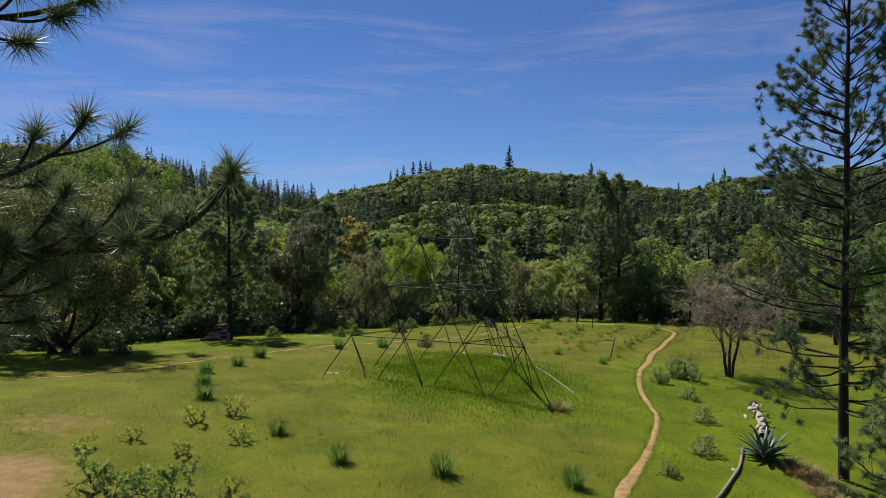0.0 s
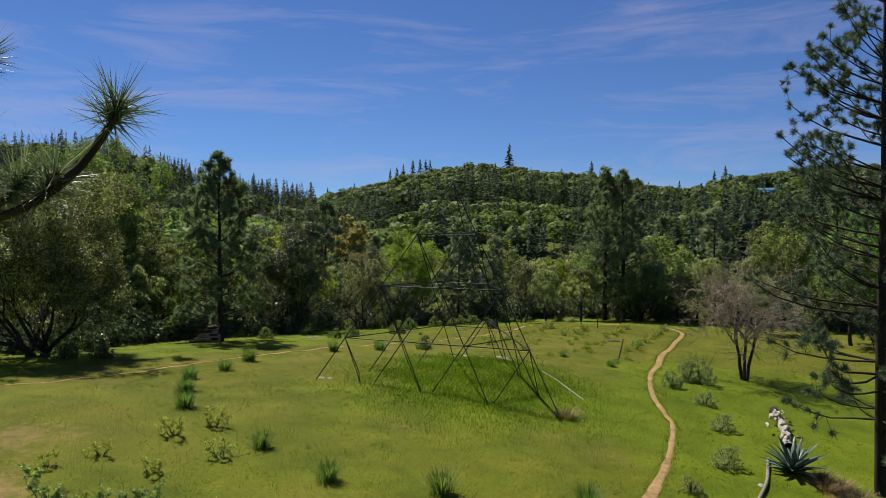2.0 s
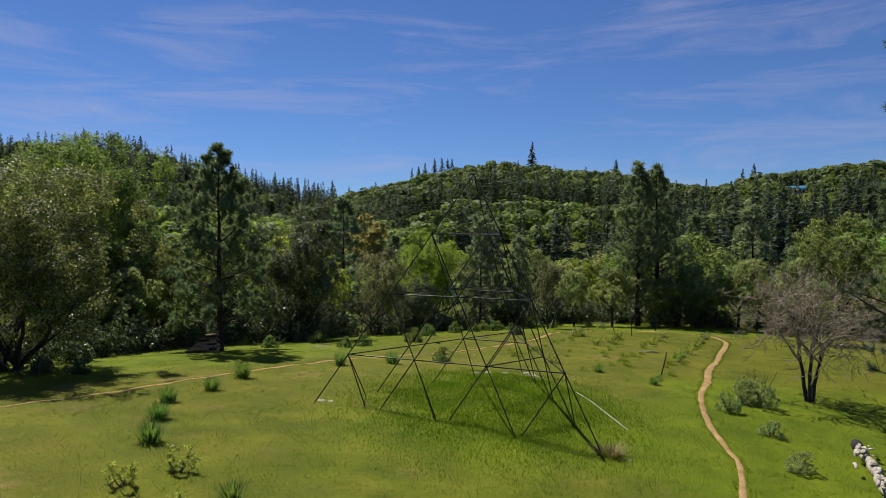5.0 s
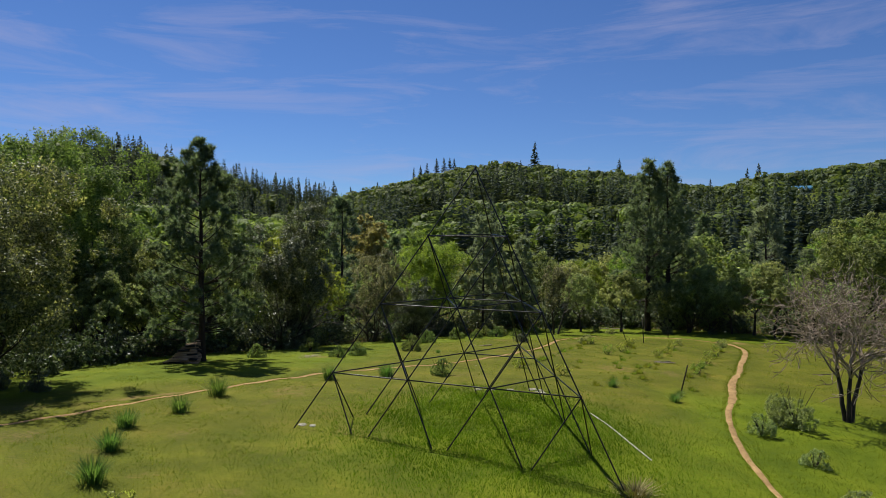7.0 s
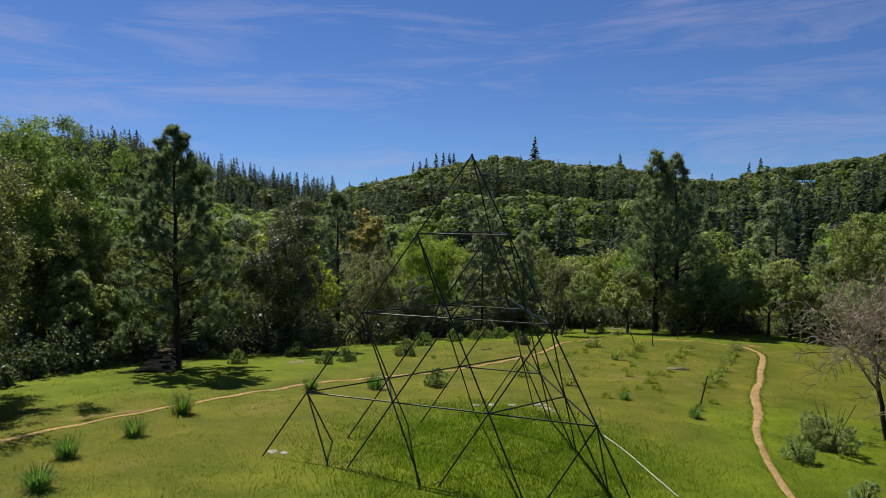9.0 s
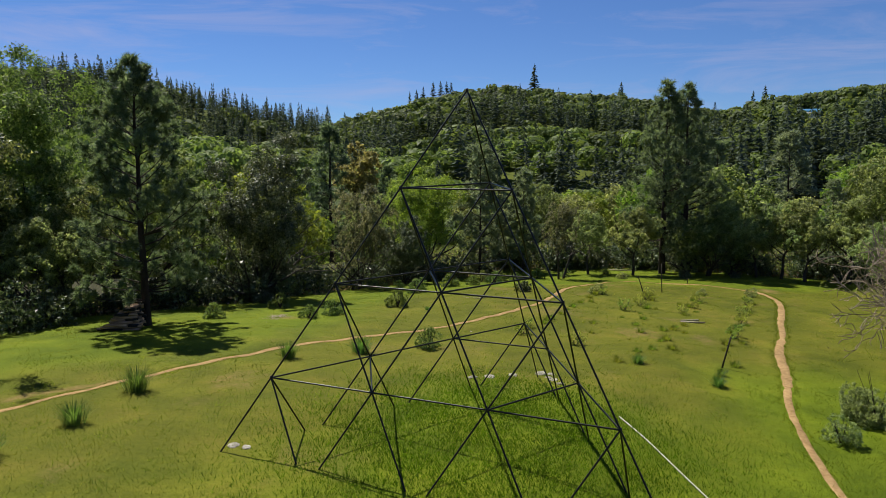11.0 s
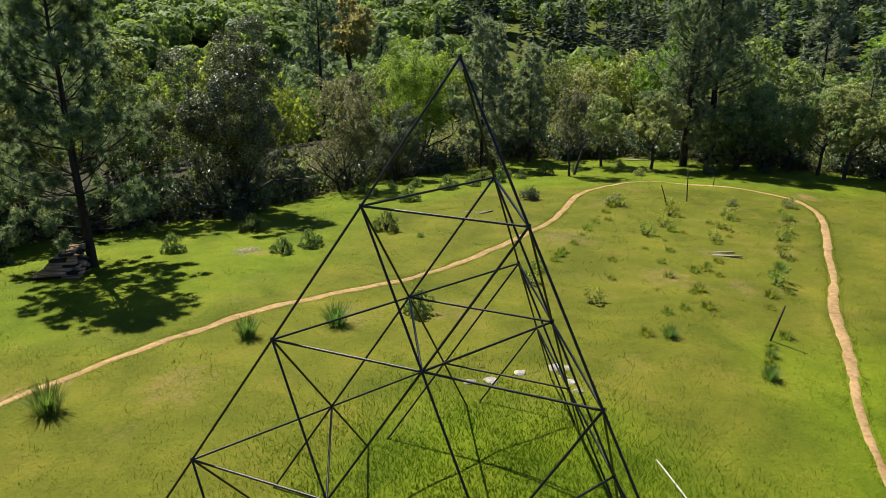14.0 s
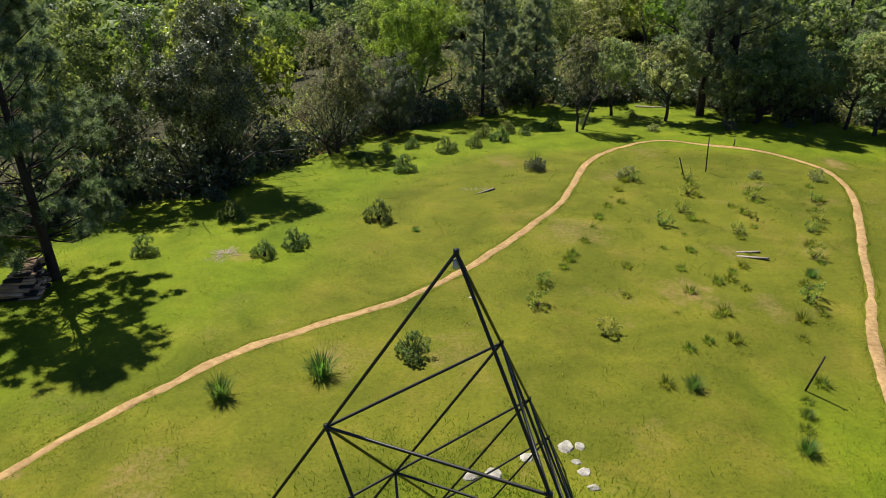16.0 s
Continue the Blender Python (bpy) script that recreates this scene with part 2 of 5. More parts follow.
M_PALEWOOD = plain_mat("bleached_dead_wood", (0.24, 0.20, 0.15), (0.66, 0.60, 0.50), 6, 0.9, 0, 0.9, 0.04, (2, 2, 0.6), 0.15, 0.25)
M_CHAR = plain_mat("charred_wood", (0.010, 0.009, 0.008), (0.035, 0.03, 0.026), 9, 0.9, 0, 0.5, 0.02)
M_STONE = plain_mat("pale_fieldstone", (0.19, 0.175, 0.135), (0.44, 0.41, 0.34), 5, 0.9, 0, 0.8, 0.03, (1, 1, 1), 0.2, 0.25)
M_PVC = plain_mat("chalky_white_pipe", (0.34, 0.32, 0.25), (0.60, 0.58, 0.50), 2, 0.6, 0, 0.2, 0.005)
M_AGAVE = leaf_mat("blue_grey_agave_leaf", (0.055, 0.095, 0.07), (0.085, 0.13, 0.095), (0.13, 0.18, 0.13), 0.05, 0.4, 0.4)
M_DRY = leaf_mat("dry_straw", (0.13, 0.10, 0.045), (0.24, 0.19, 0.085), (0.38, 0.31, 0.16), 0.1, 0.8, 0.1)
M_ROOF = plain_mat("blue_metal_roof", (0.07, 0.24, 0.42), (0.12, 0.33, 0.52), 0.6, 0.35, 0.3, 0.1)
M_WALL = plain_mat("pale_house_wall", (0.5, 0.5, 0.48), (0.7, 0.7, 0.67), 0.8, 0.8)
M_GLASS = plain_mat("dark_window_glass", (0.02, 0.025, 0.03), (0.03, 0.035, 0.04), 1.0, 0.08, 0, 0.0)


# ---------- mesh tools ----------
rng = np.random.default_rng(7)


def mesh_of(name, parts, materials):
    """One mesh from (verts, faces, material index) pieces; all faces of a piece have the same number of corners."""
    me = bpy.data.meshes.new(name)
    vs, loops, starts, mats, off, lo = [], [], [], [], 0, 0
    for v, f, mi in parts:
        v, f = np.asarray(v, np.float32), np.asarray(f, np.int32)
        if not len(f):
            continue
        vs.append(v)
        loops.append((f + off).ravel())
        starts.append(lo + np.arange(len(f)) * f.shape[1])
        mats.append(np.full(len(f), mi))
        off += len(v)
        lo += f.size
    v, loops, starts, mats = np.concatenate(vs), np.concatenate(loops), np.concatenate(starts), np.concatenate(mats)
    me.vertices.add(len(v))
    me.vertices.foreach_set("co", v.ravel())
    me.loops.add(len(loops))
    me.loops.foreach_set("vertex_index", loops.astype(np.int32))
    me.polygons.add(len(starts))
    me.polygons.foreach_set("loop_start", starts.astype(np.int32))
    me.polygons.foreach_set("material_index", mats.astype(np.int32))
    for m in materials:
        me.materials.append(m)
    me.update(calc_edges=True)
    return me


def smooth(me):
    me.polygons.foreach_set("use_smooth", np.ones(len(me.polygons), bool))
    return me


def mesh_part(name, pieces, material, parent=None, label="", round_it=False):
    me = mesh_of(name, [(v, f, 0) for v, f in pieces], [material])
    if round_it:
        smooth(me)
    ob = new(name, me)
    if parent:
        ob.parent = parent
    return tagged(ob, label)


def empty(name, label, category, group="", m=None):
    ob = new(name)
    ob.empty_display_size = 0.2
    if m is not None:
        ob.matrix_basis = m
    return tagged(ob, label, category, group)


def tube(points, radii, sides=6, cap=True):
    """A tapered tube along points."""
    p = np.asarray(points, float)
    r = np.broadcast_to(np.asarray(radii, float), (len(p),))
    d = np.gradient(p, axis=0)
    d /= np.linalg.norm(d, axis=1)[:, None] + 1e-9
    ref = np.array((0, 0, 1.0)) if abs(d[0][2]) < 0.9 else np.array((1.0, 0, 0))
    a = np.cross(d, ref)
    a /= np.linalg.norm(a, axis=1)[:, None] + 1e-9
    b = np.cross(d, a)
    t = np.linspace(0, 2 * math.pi, sides, endpoint=False)
    ring = a[:, None] * np.cos(t)[None, :, None] + b[:, None] * np.sin(t)[None, :, None]
    v = (p[:, None] + ring * r[:, None, None]).reshape(-1, 3)
    n = len(p)
    i, j = np.meshgrid(np.arange(n - 1), np.arange(sides), indexing="ij")
    k = (j + 1) % sides
    f = np.stack([i * sides + j, i * sides + k, (i + 1) * sides + k, (i + 1) * sides + j], -1).reshape(-1, 4)
    if cap and sides == 6:
        ends = np.array([[0, 1, 2, 3], [0, 3, 4, 5]])
        f = np.concatenate([f, ends[:, ::-1], ends + (n - 1) * sides])
    return v, f


def join(pieces):
    vs, fs, off = [], [], 0
    for v, f in pieces:
        vs.append(v)
        fs.append(np.asarray(f) + off)
        off += len(v)
    return np.concatenate(vs), np.concatenate(fs)


def unit(v):
    return v / (np.linalg.norm(v, axis=-1, keepdims=True) + 1e-9)


def leaves(centres, length, width, up=0.3, facing=None):
    """A small leaf at each centre, turned at random, facing up (or out of its bough) more often than not."""
    n = len(centres)
    nrm = rng.normal(size=(n, 3)) + np.array((0, 0, up))
    nrm = unit(nrm if facing is None else nrm * 0.7 + facing)
    a = unit(np.cross(nrm, rng.normal(size=(n, 3))))
    b = np.cross(nrm, a)
    s = rng.uniform(0.65, 1.35, (n, 1))
    a, b = a * length * s, b * width * s
    v = np.stack([centres - a * 0.9 + b, centres + a, centres - a * 0.5 - b * 1.2], 1).reshape(-1, 3)
    return v, np.arange(3 * n).reshape(-1, 3)


def needles(centres, axes, count, length, width, spread=1.0):
    """Bursts of thin needles: at each centre, count of them leaning round the axis."""
    c = np.repeat(centres, count, 0)
    ax = np.repeat(unit(axes), count, 0)
    n = len(c)
    d = unit(ax * rng.uniform(0.05, 1.0, (n, 1)) + rng.normal(size=(n, 3)) * 0.62 * spread)
    side = unit(np.cross(d, rng.normal(size=(n, 3)))) * width
    ln = length * rng.uniform(0.7, 1.1, (n, 1))
    start = c - ax * length * rng.uniform(-0.05, 0.35, (n, 1))
    v = np.stack([start - side, start + side, start + d * ln], 1).reshape(-1, 3)
    return v, np.arange(3 * n).reshape(-1, 3)


def blades(x, y, z, height, width, lean):
    """Thin upright triangles: grass."""
    n = len(x)
    az = rng.uniform(0, 2 * math.pi, n)
    bz = rng.uniform(0, 2 * math.pi, n)
    h = height * rng.uniform(0.5, 1.3, n)
    p = np.stack([x, y, z], -1)
    s = np.stack([np.cos(az), np.sin(az), np.zeros(n)], -1) * width
    tip = p + np.stack([np.cos(bz) * lean * h, np.sin(bz) * lean * h, h], -1)
    v = np.stack([p - s, p + s, tip], 1).reshape(-1, 3)
    return v, np.arange(3 * n).reshape(-1, 3)


def box(x0, x1, y0, y1, z0, z1, j=0.0):
    v = np.array([(x, y, z) for z in (z0, z1) for y in (y0, y1) for x in (x0, x1)], float)
    v = v + rng.normal(size=v.shape) * j
    return v, np.array([(0, 2, 3, 1), (4, 5, 7, 6), (0, 1, 5, 4), (2, 6, 7, 3), (0, 4, 6, 2), (1, 3, 7, 5)])


def moved(piece, m):
    v, f = piece
    r = np.array(m.to_3x3())
    return v @ r.T + np.array(m.translation), f


# ---------- lie of the land ----------
RIDGE_U = [-0.75, -0.60, -0.49, -0.42, -0.30, -0.22, -0.17, -0.12, -0.08, -0.03, 0.05, 0.09, 0.17, 0.22, 0.28, 0.335, 0.38, 0.45, 0.55, 0.75]
RIDGE_H = [0.114, 0.114, 0.11, 0.099, 0.074, 0.055, 0.045, 0.054, 0.065, 0.078, 0.086, 0.083, 0.075, 0.068, 0.056, 0.046, 0.058, 0.071, 0.08, 0.082]
RIDGE_D = [(-0.75, 400), (-0.45, 430), (-0.2, 560), (0.0, 640), (0.2, 620), (0.35, 540), (0.5, 500), (0.75, 480)]


def sstep(a, b, t):
    t = np.clip((t - a) / (b - a), 0, 1)
    return t * t * (3 - 2 * t)


def land(x, y):
    """Height of the ground."""
    x, y = np.asarray(x, float), np.asarray(y, float)
    a, b = np.clip(x / 10, -3, 3), np.clip((y - 45) / 10, -2.6, 4.2)
    z = -0.2515 - 0.4235 * a - 0.2114 * b + 0.2328 * a * b - 0.1201 * b * b - 0.1156 * a * a
    z = z + 0.6 * np.exp(-((x - 2.2) ** 2 + (y - 40.0) ** 2) / 31.0)
    z = z + 0.035 * np.sin(x * 0.9 + 1.3 * np.sin(y * 0.4)) * np.sin(y * 0.8 + 0.7) + 0.02 * np.sin(x * 2.3 + y * 1.7)
    r = np.hypot(x, y)
    yy = np.maximum(y, 0.8 * r)
    u = np.clip(x / np.maximum(yy, 1), -0.75, 0.75)
    d = np.interp(u, [k for k, _ in RIDGE_D], [k for _, k in RIDGE_D])
    top = 7 + np.interp(u, RIDGE_U, RIDGE_H) * d
    s = (yy - 100) / (d - 100)
    hill = -9.0 * np.sin(np.clip(s / 0.30, 0, 1) * math.pi) ** 2 + (top + 3) * (0.45 * sstep(0.08, 0.7, s) + 0.55 * sstep(0.45, 1.0, s))
    hill = hill + 3.0 * np.sin(x * 0.03 + 0.5) * np.sin(yy * 0.022) * sstep(0.1, 0.3, s) * (1 - sstep(0.8, 1.0, s))
    hill = hill * (1 - 0.55 * sstep(1.0, 2.0, s))
    return z + np.where(s > 0, hill, 0)


def lz(x, y):
    return float(land(x, y))


def spaced(lo, a, b, hi, step, grow):
    near = list(np.arange(a, b + step / 2, step))
    out, d = [], step
    p = a
    while p > lo:
        d = min(d * grow, 90)
        p -= d
        out.append(p)
    left = out[::-1]
    out, d, p = [], step, near[-1]
    while p < hi:
        d = min(d * grow, 90)
        p += d
        out.append(p)
    return np.array(left + near + out)


EDGE_X = [-75, -45, -32, -26, -21, -16, -10.5, -6.6, 5, 17, 26, 35, 42, 55, 80]
EDGE_Y = [18, 34, 46, 54, 62, 66, 73, 82, 90, 90, 84, 78, 68, 52, 40]


def dryness(x, y):
    """How parched the turf is: the middle of the meadow most, the rims and the mound least."""
    wob = 1.6 * np.sin(x * 0.31 + 0.4) + 1.4 * np.sin(y * 0.23 + x * 0.11)
    left = sstep(-15, -4, x - 0.45 * (y - 52) + wob + 4 * (y < 40))
    back = 1 - sstep(70, 79, y + wob)
    right = 1 - 0.9 * sstep(6, 11, x + wob * 0.6) * (1 - sstep(42, 54, y))
    mound = 1 - 0.95 * np.exp(-(((x - 2.0) / 5.6) ** 2 + ((y - 36.3) / 7.0) ** 2) ** 1.5)
    west = np.exp(-(((x + 14) / 6) ** 2 + ((y - 25) / 7) ** 2))
    fore = 1 - 0.4 * (1 - sstep(30, 44, y))
    return np.clip(np.maximum(np.clip(left * back * right * mound * fore, 0, 1), west), 0, 1)


def soil(x, y):
    """Where the turf is worn through: the old track at the near corner, and thin places along it."""
    a = np.exp(-(((x + 12.6) / 2.6) ** 2 + ((y - 18.6) / 3.2) ** 2))
    b = 0.50 * np.exp(-(((x + 13.6) / 3.4) ** 2 + ((y - 25.0) / 2.2) ** 2))
    c = 0.6 * np.exp(-(((x + 13.0) / 3.5) ** 2 + ((y - 41.6 - 0.9 * (x + 13)) / 0.7) ** 2))
    d = 0.55 * np.exp(-(((x - 23.5) / 1.2) ** 2 + ((y - 72.0) / 2.2) ** 2))
    e = 0.50 * np.exp(-(((x - 9.5) / 2.2) ** 2 + ((y - 54.5) / 2.2) ** 2))
    g = 0.55 * np.exp(-(((x + 9.3) / 1.8) ** 2 + ((y - 57.4) / 0.8) ** 2))
    h = 0.45 * np.exp(-(((x + 8.9) / 0.8) ** 2 + ((y - 30.6) / 0.6) ** 2)) + 0.42 * np.exp(-(((x + 1.5) / 0.9) ** 2 + ((y - 28.4) / 1.2) ** 2))
    k = 0.8 * np.exp(-(((x - 13.3) / 0.9) ** 2 + ((y - 25.6) / 2.0) ** 2))
    return np.clip(a + b + c + d + e + g + h + k, 0, 1)


# Mask of the woodland floor, where the litter colour has tree shade painted in.
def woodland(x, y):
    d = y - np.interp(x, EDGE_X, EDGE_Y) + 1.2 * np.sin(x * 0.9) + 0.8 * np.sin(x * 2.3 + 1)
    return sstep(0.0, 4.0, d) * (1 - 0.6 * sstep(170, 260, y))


def build_ground():
    xs = spaced(-2500, -28, 34, 2500, 0.5, 1.13)
    ys = spaced(-2500, 15, 86, 2500, 0.5, 1.08)
    gx, gy = np.meshgrid(xs, ys)
    v = np.stack([gx, gy, land(gx, gy)], -1).reshape(-1, 3)
    w = len(xs)
    i, j = np.meshgrid(np.arange(len(ys) - 1), np.arange(w - 1), indexing="ij")
    f = np.stack([i * w + j, i * w + j + 1, (i + 1) * w + j + 1, (i + 1) * w + j], -1).reshape(-1, 4)
    me = smooth(mesh_of("ground", [(v, f, 0)], [M_GROUND]))
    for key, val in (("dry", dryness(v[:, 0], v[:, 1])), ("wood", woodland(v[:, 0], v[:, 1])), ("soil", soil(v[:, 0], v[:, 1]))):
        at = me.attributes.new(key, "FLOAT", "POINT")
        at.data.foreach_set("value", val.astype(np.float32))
    ob = new("ground", me)
    tagged(ob, "rolling green spring meadow running up into wooded hills", "ground", "", "structure")


def smooth_line(pts, step=0.35):
    """A soft curve through points (Catmull-Rom)."""
    p = np.array(pts, float)
    p = np.concatenate([2 * p[:1] - p[1:2], p, 2 * p[-1:] - p[-2:-1]])
    out = []
    for k in range(1, len(p) - 2):
        n = max(2, int(np.linalg.norm(p[k + 1] - p[k]) / step))
        t = np.linspace(0, 1, n, endpoint=False)[:, None]
        out.append(0.5 * (2 * p[k] + (p[k + 1] - p[k - 1]) * t + (2 * p[k - 1] - 5 * p[k] + 4 * p[k + 1] - p[k + 2]) * t ** 2
                          + (3 * p[k] - p[k - 1] - 3 * p[k + 1] + p[k + 2]) * t ** 3))
    out.append(p[-2:-1])
    return np.concatenate(out)


TRAIL = [(-24, 27.5), (-19.5, 31.5), (-15.9, 35.2), (-13.7, 39.0), (-12.0, 42.1), (-10.6, 44.6), (-9.1, 46.7), (-7.3, 49.0), (-5.7, 50.4), (-3.9, 51.7), (-1.9, 53.1),
         (0.6, 55.9), (2.2, 58.3), (3.9, 61.1), (5.7, 64.3), (6.7, 67.1), (8.3, 71.7), (10.3, 74.8), (12.5, 76.5), (14.3, 77.2), (16.9, 76.2),
         (19.7, 74.6), (21.4, 72.8), (22.4, 69.8), (21.9, 66.5), (20.1, 62.0), (18.6, 58.7), (17.2, 55.3), (15.4, 51.6), (13.7, 47.0), (12.2, 43.5),
         (11.1, 39.9), (10.3, 36.5), (10.0, 34.0), (9.7, 32.0), (8.1, 27.6), (6.8, 24.8), (5.5, 22.0), (4.3, 18.0), (4.0, 10.0)]


def ribbon(line, width, lift):
    """A strip laid on the ground whose edges dip just under it."""
    d = unit(np.gradient(line, axis=0))
    side = np.stack([-d[:, 1], d[:, 0]], -1)
    k = np.arange(len(line))
    wob = 1 + 0.05 * np.sin(k * 0.9) + 0.12 * np.sin(k * 0.17 + 1) + rng.normal(size=len(line)) * 0.11
    across = np.array([-1.25, -0.9, -0.4, 0.4, 0.9, 1.25])
    hgt = np.array([-0.06, 0.008, 0.018, 0.018, 0.008, -0.06]) * lift
    p = line[:, None] + side[:, None] * (across[None] * (width / 2 * wob * (0.62 + 0.38 * np.maximum(sstep(40, 47, line[:, 1]), 1 - sstep(22, 28, line[:, 1]))))[:, None])[..., None]
    z = land(p[..., 0], p[..., 1]) + hgt[None] + 0.006
    v = np.concatenate([p, z[..., None]], -1).reshape(-1, 3)
    i, j = np.meshgrid(np.arange(len(line) - 1), np.arange(5), indexing="ij")
    f = np.stack([i * 6 + j, (i + 1) * 6 + j, (i + 1) * 6 + j + 1, i * 6 + j + 1], -1).reshape(-1, 4)
    return v, f


build_ground()
TRAIL_LINE = smooth_line(TRAIL)
ob = new("dirt_path", smooth(mesh_of("dirt_path", [(*ribbon(TRAIL_LINE, 0.38, 0.6), 0)], [M_PATH])))
tagged(ob, "narrow trodden trail of reddish tan dirt", "path", "", "structure")


# ---------- pipe tetrahedron ----------
SIDE = 3.05


def lattice(k, i, j):
    """A joint of the frame: level k below the tip, i steps along one side, j along the other."""
    a = radians(-22.1)
    u, v = np.array((math.cos(a), math.sin(a))), np.array((math.cos(a + math.pi / 3), math.sin(a + math.pi / 3)))
    c = np.array((-4.67, 36.6)) + (u + v) * SIDE
    x, y = c + (u * (i - k / 3) + v * (j - k / 3)) * SIDE
    z, t = (3 - k) * SIDE * math.sqrt(2 / 3), radians(2.1)
    dy = y - c[1]
    return np.array((x, c[1] + dy * math.cos(t) - z * math.sin(t), 2.2 + dy * math.sin(t) + z * math.cos(t)))


def build_frame():
    frame_thing = empty("pipe_pyramid", "tall tetrahedral climbing frame of slim dark steel pipes on grass", "climbing frame", "", pose(1, 37, lz(1, 37)))
    inv = frame_thing.matrix_basis.inverted()

    def on_face(k, i, j):
        return i == 0 or j == 0 or i + j == k

    def strut(a, b, r):
        d = b - a
        ln = np.linalg.norm(d)
        m = Matrix.Translation(Vector(a)) @ Vector(d).to_track_quat("Z", "Y").to_matrix().to_4x4()
        key = (round(ln, 2), r)
        if key not in store:
            store[key] = smooth(mesh_of("strut", [(*tube([(0, 0, 0), (0, 0, ln / 2), (0, 0, ln)], r, 8), 0)], [M_STEEL]))
        o = new("strut", store[key])
        o.parent = frame_thing
        o.matrix_basis = inv @ m

    store = {}
    for k in range(4):
        for i in range(k + 1):
            for j in range(k + 1 - i):
                if not on_face(k, i, j):
                    continue
                a = lattice(k, i, j)
                for n in ((k + 1, i, j), (k + 1, i + 1, j), (k + 1, i, j + 1)):
                    sides = [(i == 0 and n[1] == 0), (j == 0 and n[2] == 0), (i + j == k and n[1] + n[2] == k + 1)]
                    if not any(sides):
                        continue
                    b = lattice(*n)
                    if k == 3:
                        b = a + (b - a) * 0.985
                    strut(a, b, 0.0235)
                if k:
                    for n in ((k, i + 1, j), (k, i, j + 1), (k, i + 1, j - 1)):
                        if n[1] < 0 or n[2] < 0 or n[1] + n[2] > k or not on_face(*n):
                            continue
                        strut(a, lattice(*n), 0.0225)
                r = tube([(0, 0, -0.05), (0, 0, -0.045), (0, 0, 0.045), (0, 0, 0.05)], [0.005, 0.037, 0.037, 0.005], 8)
                if "j" not in store:
                    store["j"] = smooth(mesh_of("joint", [(*r, 0)], [M_STEEL]))
                o = new("joint", store["j"])
                o.parent = frame_thing
                o.matrix_basis = inv @ Matrix.Translation(Vector(a))
    tip = lattice(0, 0, 0)
    cap = mesh_part("tip_cap", [tube([(0, 0, -0.02), (0, 0, 0.0), (0, 0, 0.10), (0, 0, 0.12)], [0.01, 0.05, 0.045, 0.008], 8)], M_PVC, frame_thing, "small pale cap at the tip")
    cap.matrix_basis = inv @ Matrix.Translation(Vector(tip - np.array((0, 0, 0.20))))


build_frame()


# ---------- trees ----------
def grow(p, d, length, radius, depth, segs, tips, kids=3, bend=0.25, shrink=0.68, up=0.12, sides=(6, 5, 4, 3, 3, 3), thin=0.0, keep=0.72):
    """A limb that forks again and again; collects tubes in segs and twig ends in tips."""
    n = 4 if depth else 3
    pts, rad = [p], [radius]
    for k in range(n):
        d = unit(d + rng.normal(size=3) * bend * 0.5 + np.array((0, 0, up)) * 0.5)
        p = p + d * length / n
        pts.append(p)
        rad.append(max(thin, radius * (1 - 0.45 * (k + 1) / n)))
    lvl = min(depth, 5)
    segs.append(tube(pts, rad, sides[::-1][lvl] if lvl < 6 else 3, False))
    if depth == 0:
        tips.append((pts[-1], d))
        return
    for k in range(kids):
        q = pts[-1] if k < 2 else pts[rng.integers(1, n)]
        side = rng.normal(size=3)
        side -= d * side.dot(d)
        nd = unit(d + unit(side) * rng.uniform(0.5, 1.0))
        grow(q, nd, length * shrink * rng.uniform(0.75, 1.2), max(thin, rad[-1] * keep), depth - 1, segs, tips, kids, bend, shrink, up, sides, thin, keep)


def crown_points(n, height, radius, base, lumps, seed, hollow=0.45):
    """Leaf places of a lobed crown, and the way each leaf faces: tight clumps on the outer side of each bough."""
    r2 = np.random.default_rng(seed)
    c = np.array((0, 0, (base + height) / 2))
    half = np.array((radius, radius, (height - base) / 2))
    lob = unit(r2.normal(size=(lumps, 3)))
    lob *= r2.uniform(0.30, 0.84, (lumps, 1))
    size = r2.uniform(0.15, 0.36, lumps) * (1.2 if lumps < 30 else 1.0)
    k = r2.choice(lumps, n, p=size ** 2 / (size ** 2).sum())
    way = unit(r2.normal(size=(lumps * 26, 3)) + np.repeat(lob, 26, 0) * 0.5 + np.array((0, 0, 0.35)))
    clump = way * r2.uniform(hollow, 1.0, (lumps * 26, 1)) ** 0.5
    q = r2.integers(0, 26, n)
    pts = lob[k] + clump[k * 26 + q] * size[k][:, None] + r2.normal(size=(n, 3)) * 0.030
    return c + pts * half, unit(way[k * 26 + q] / half)


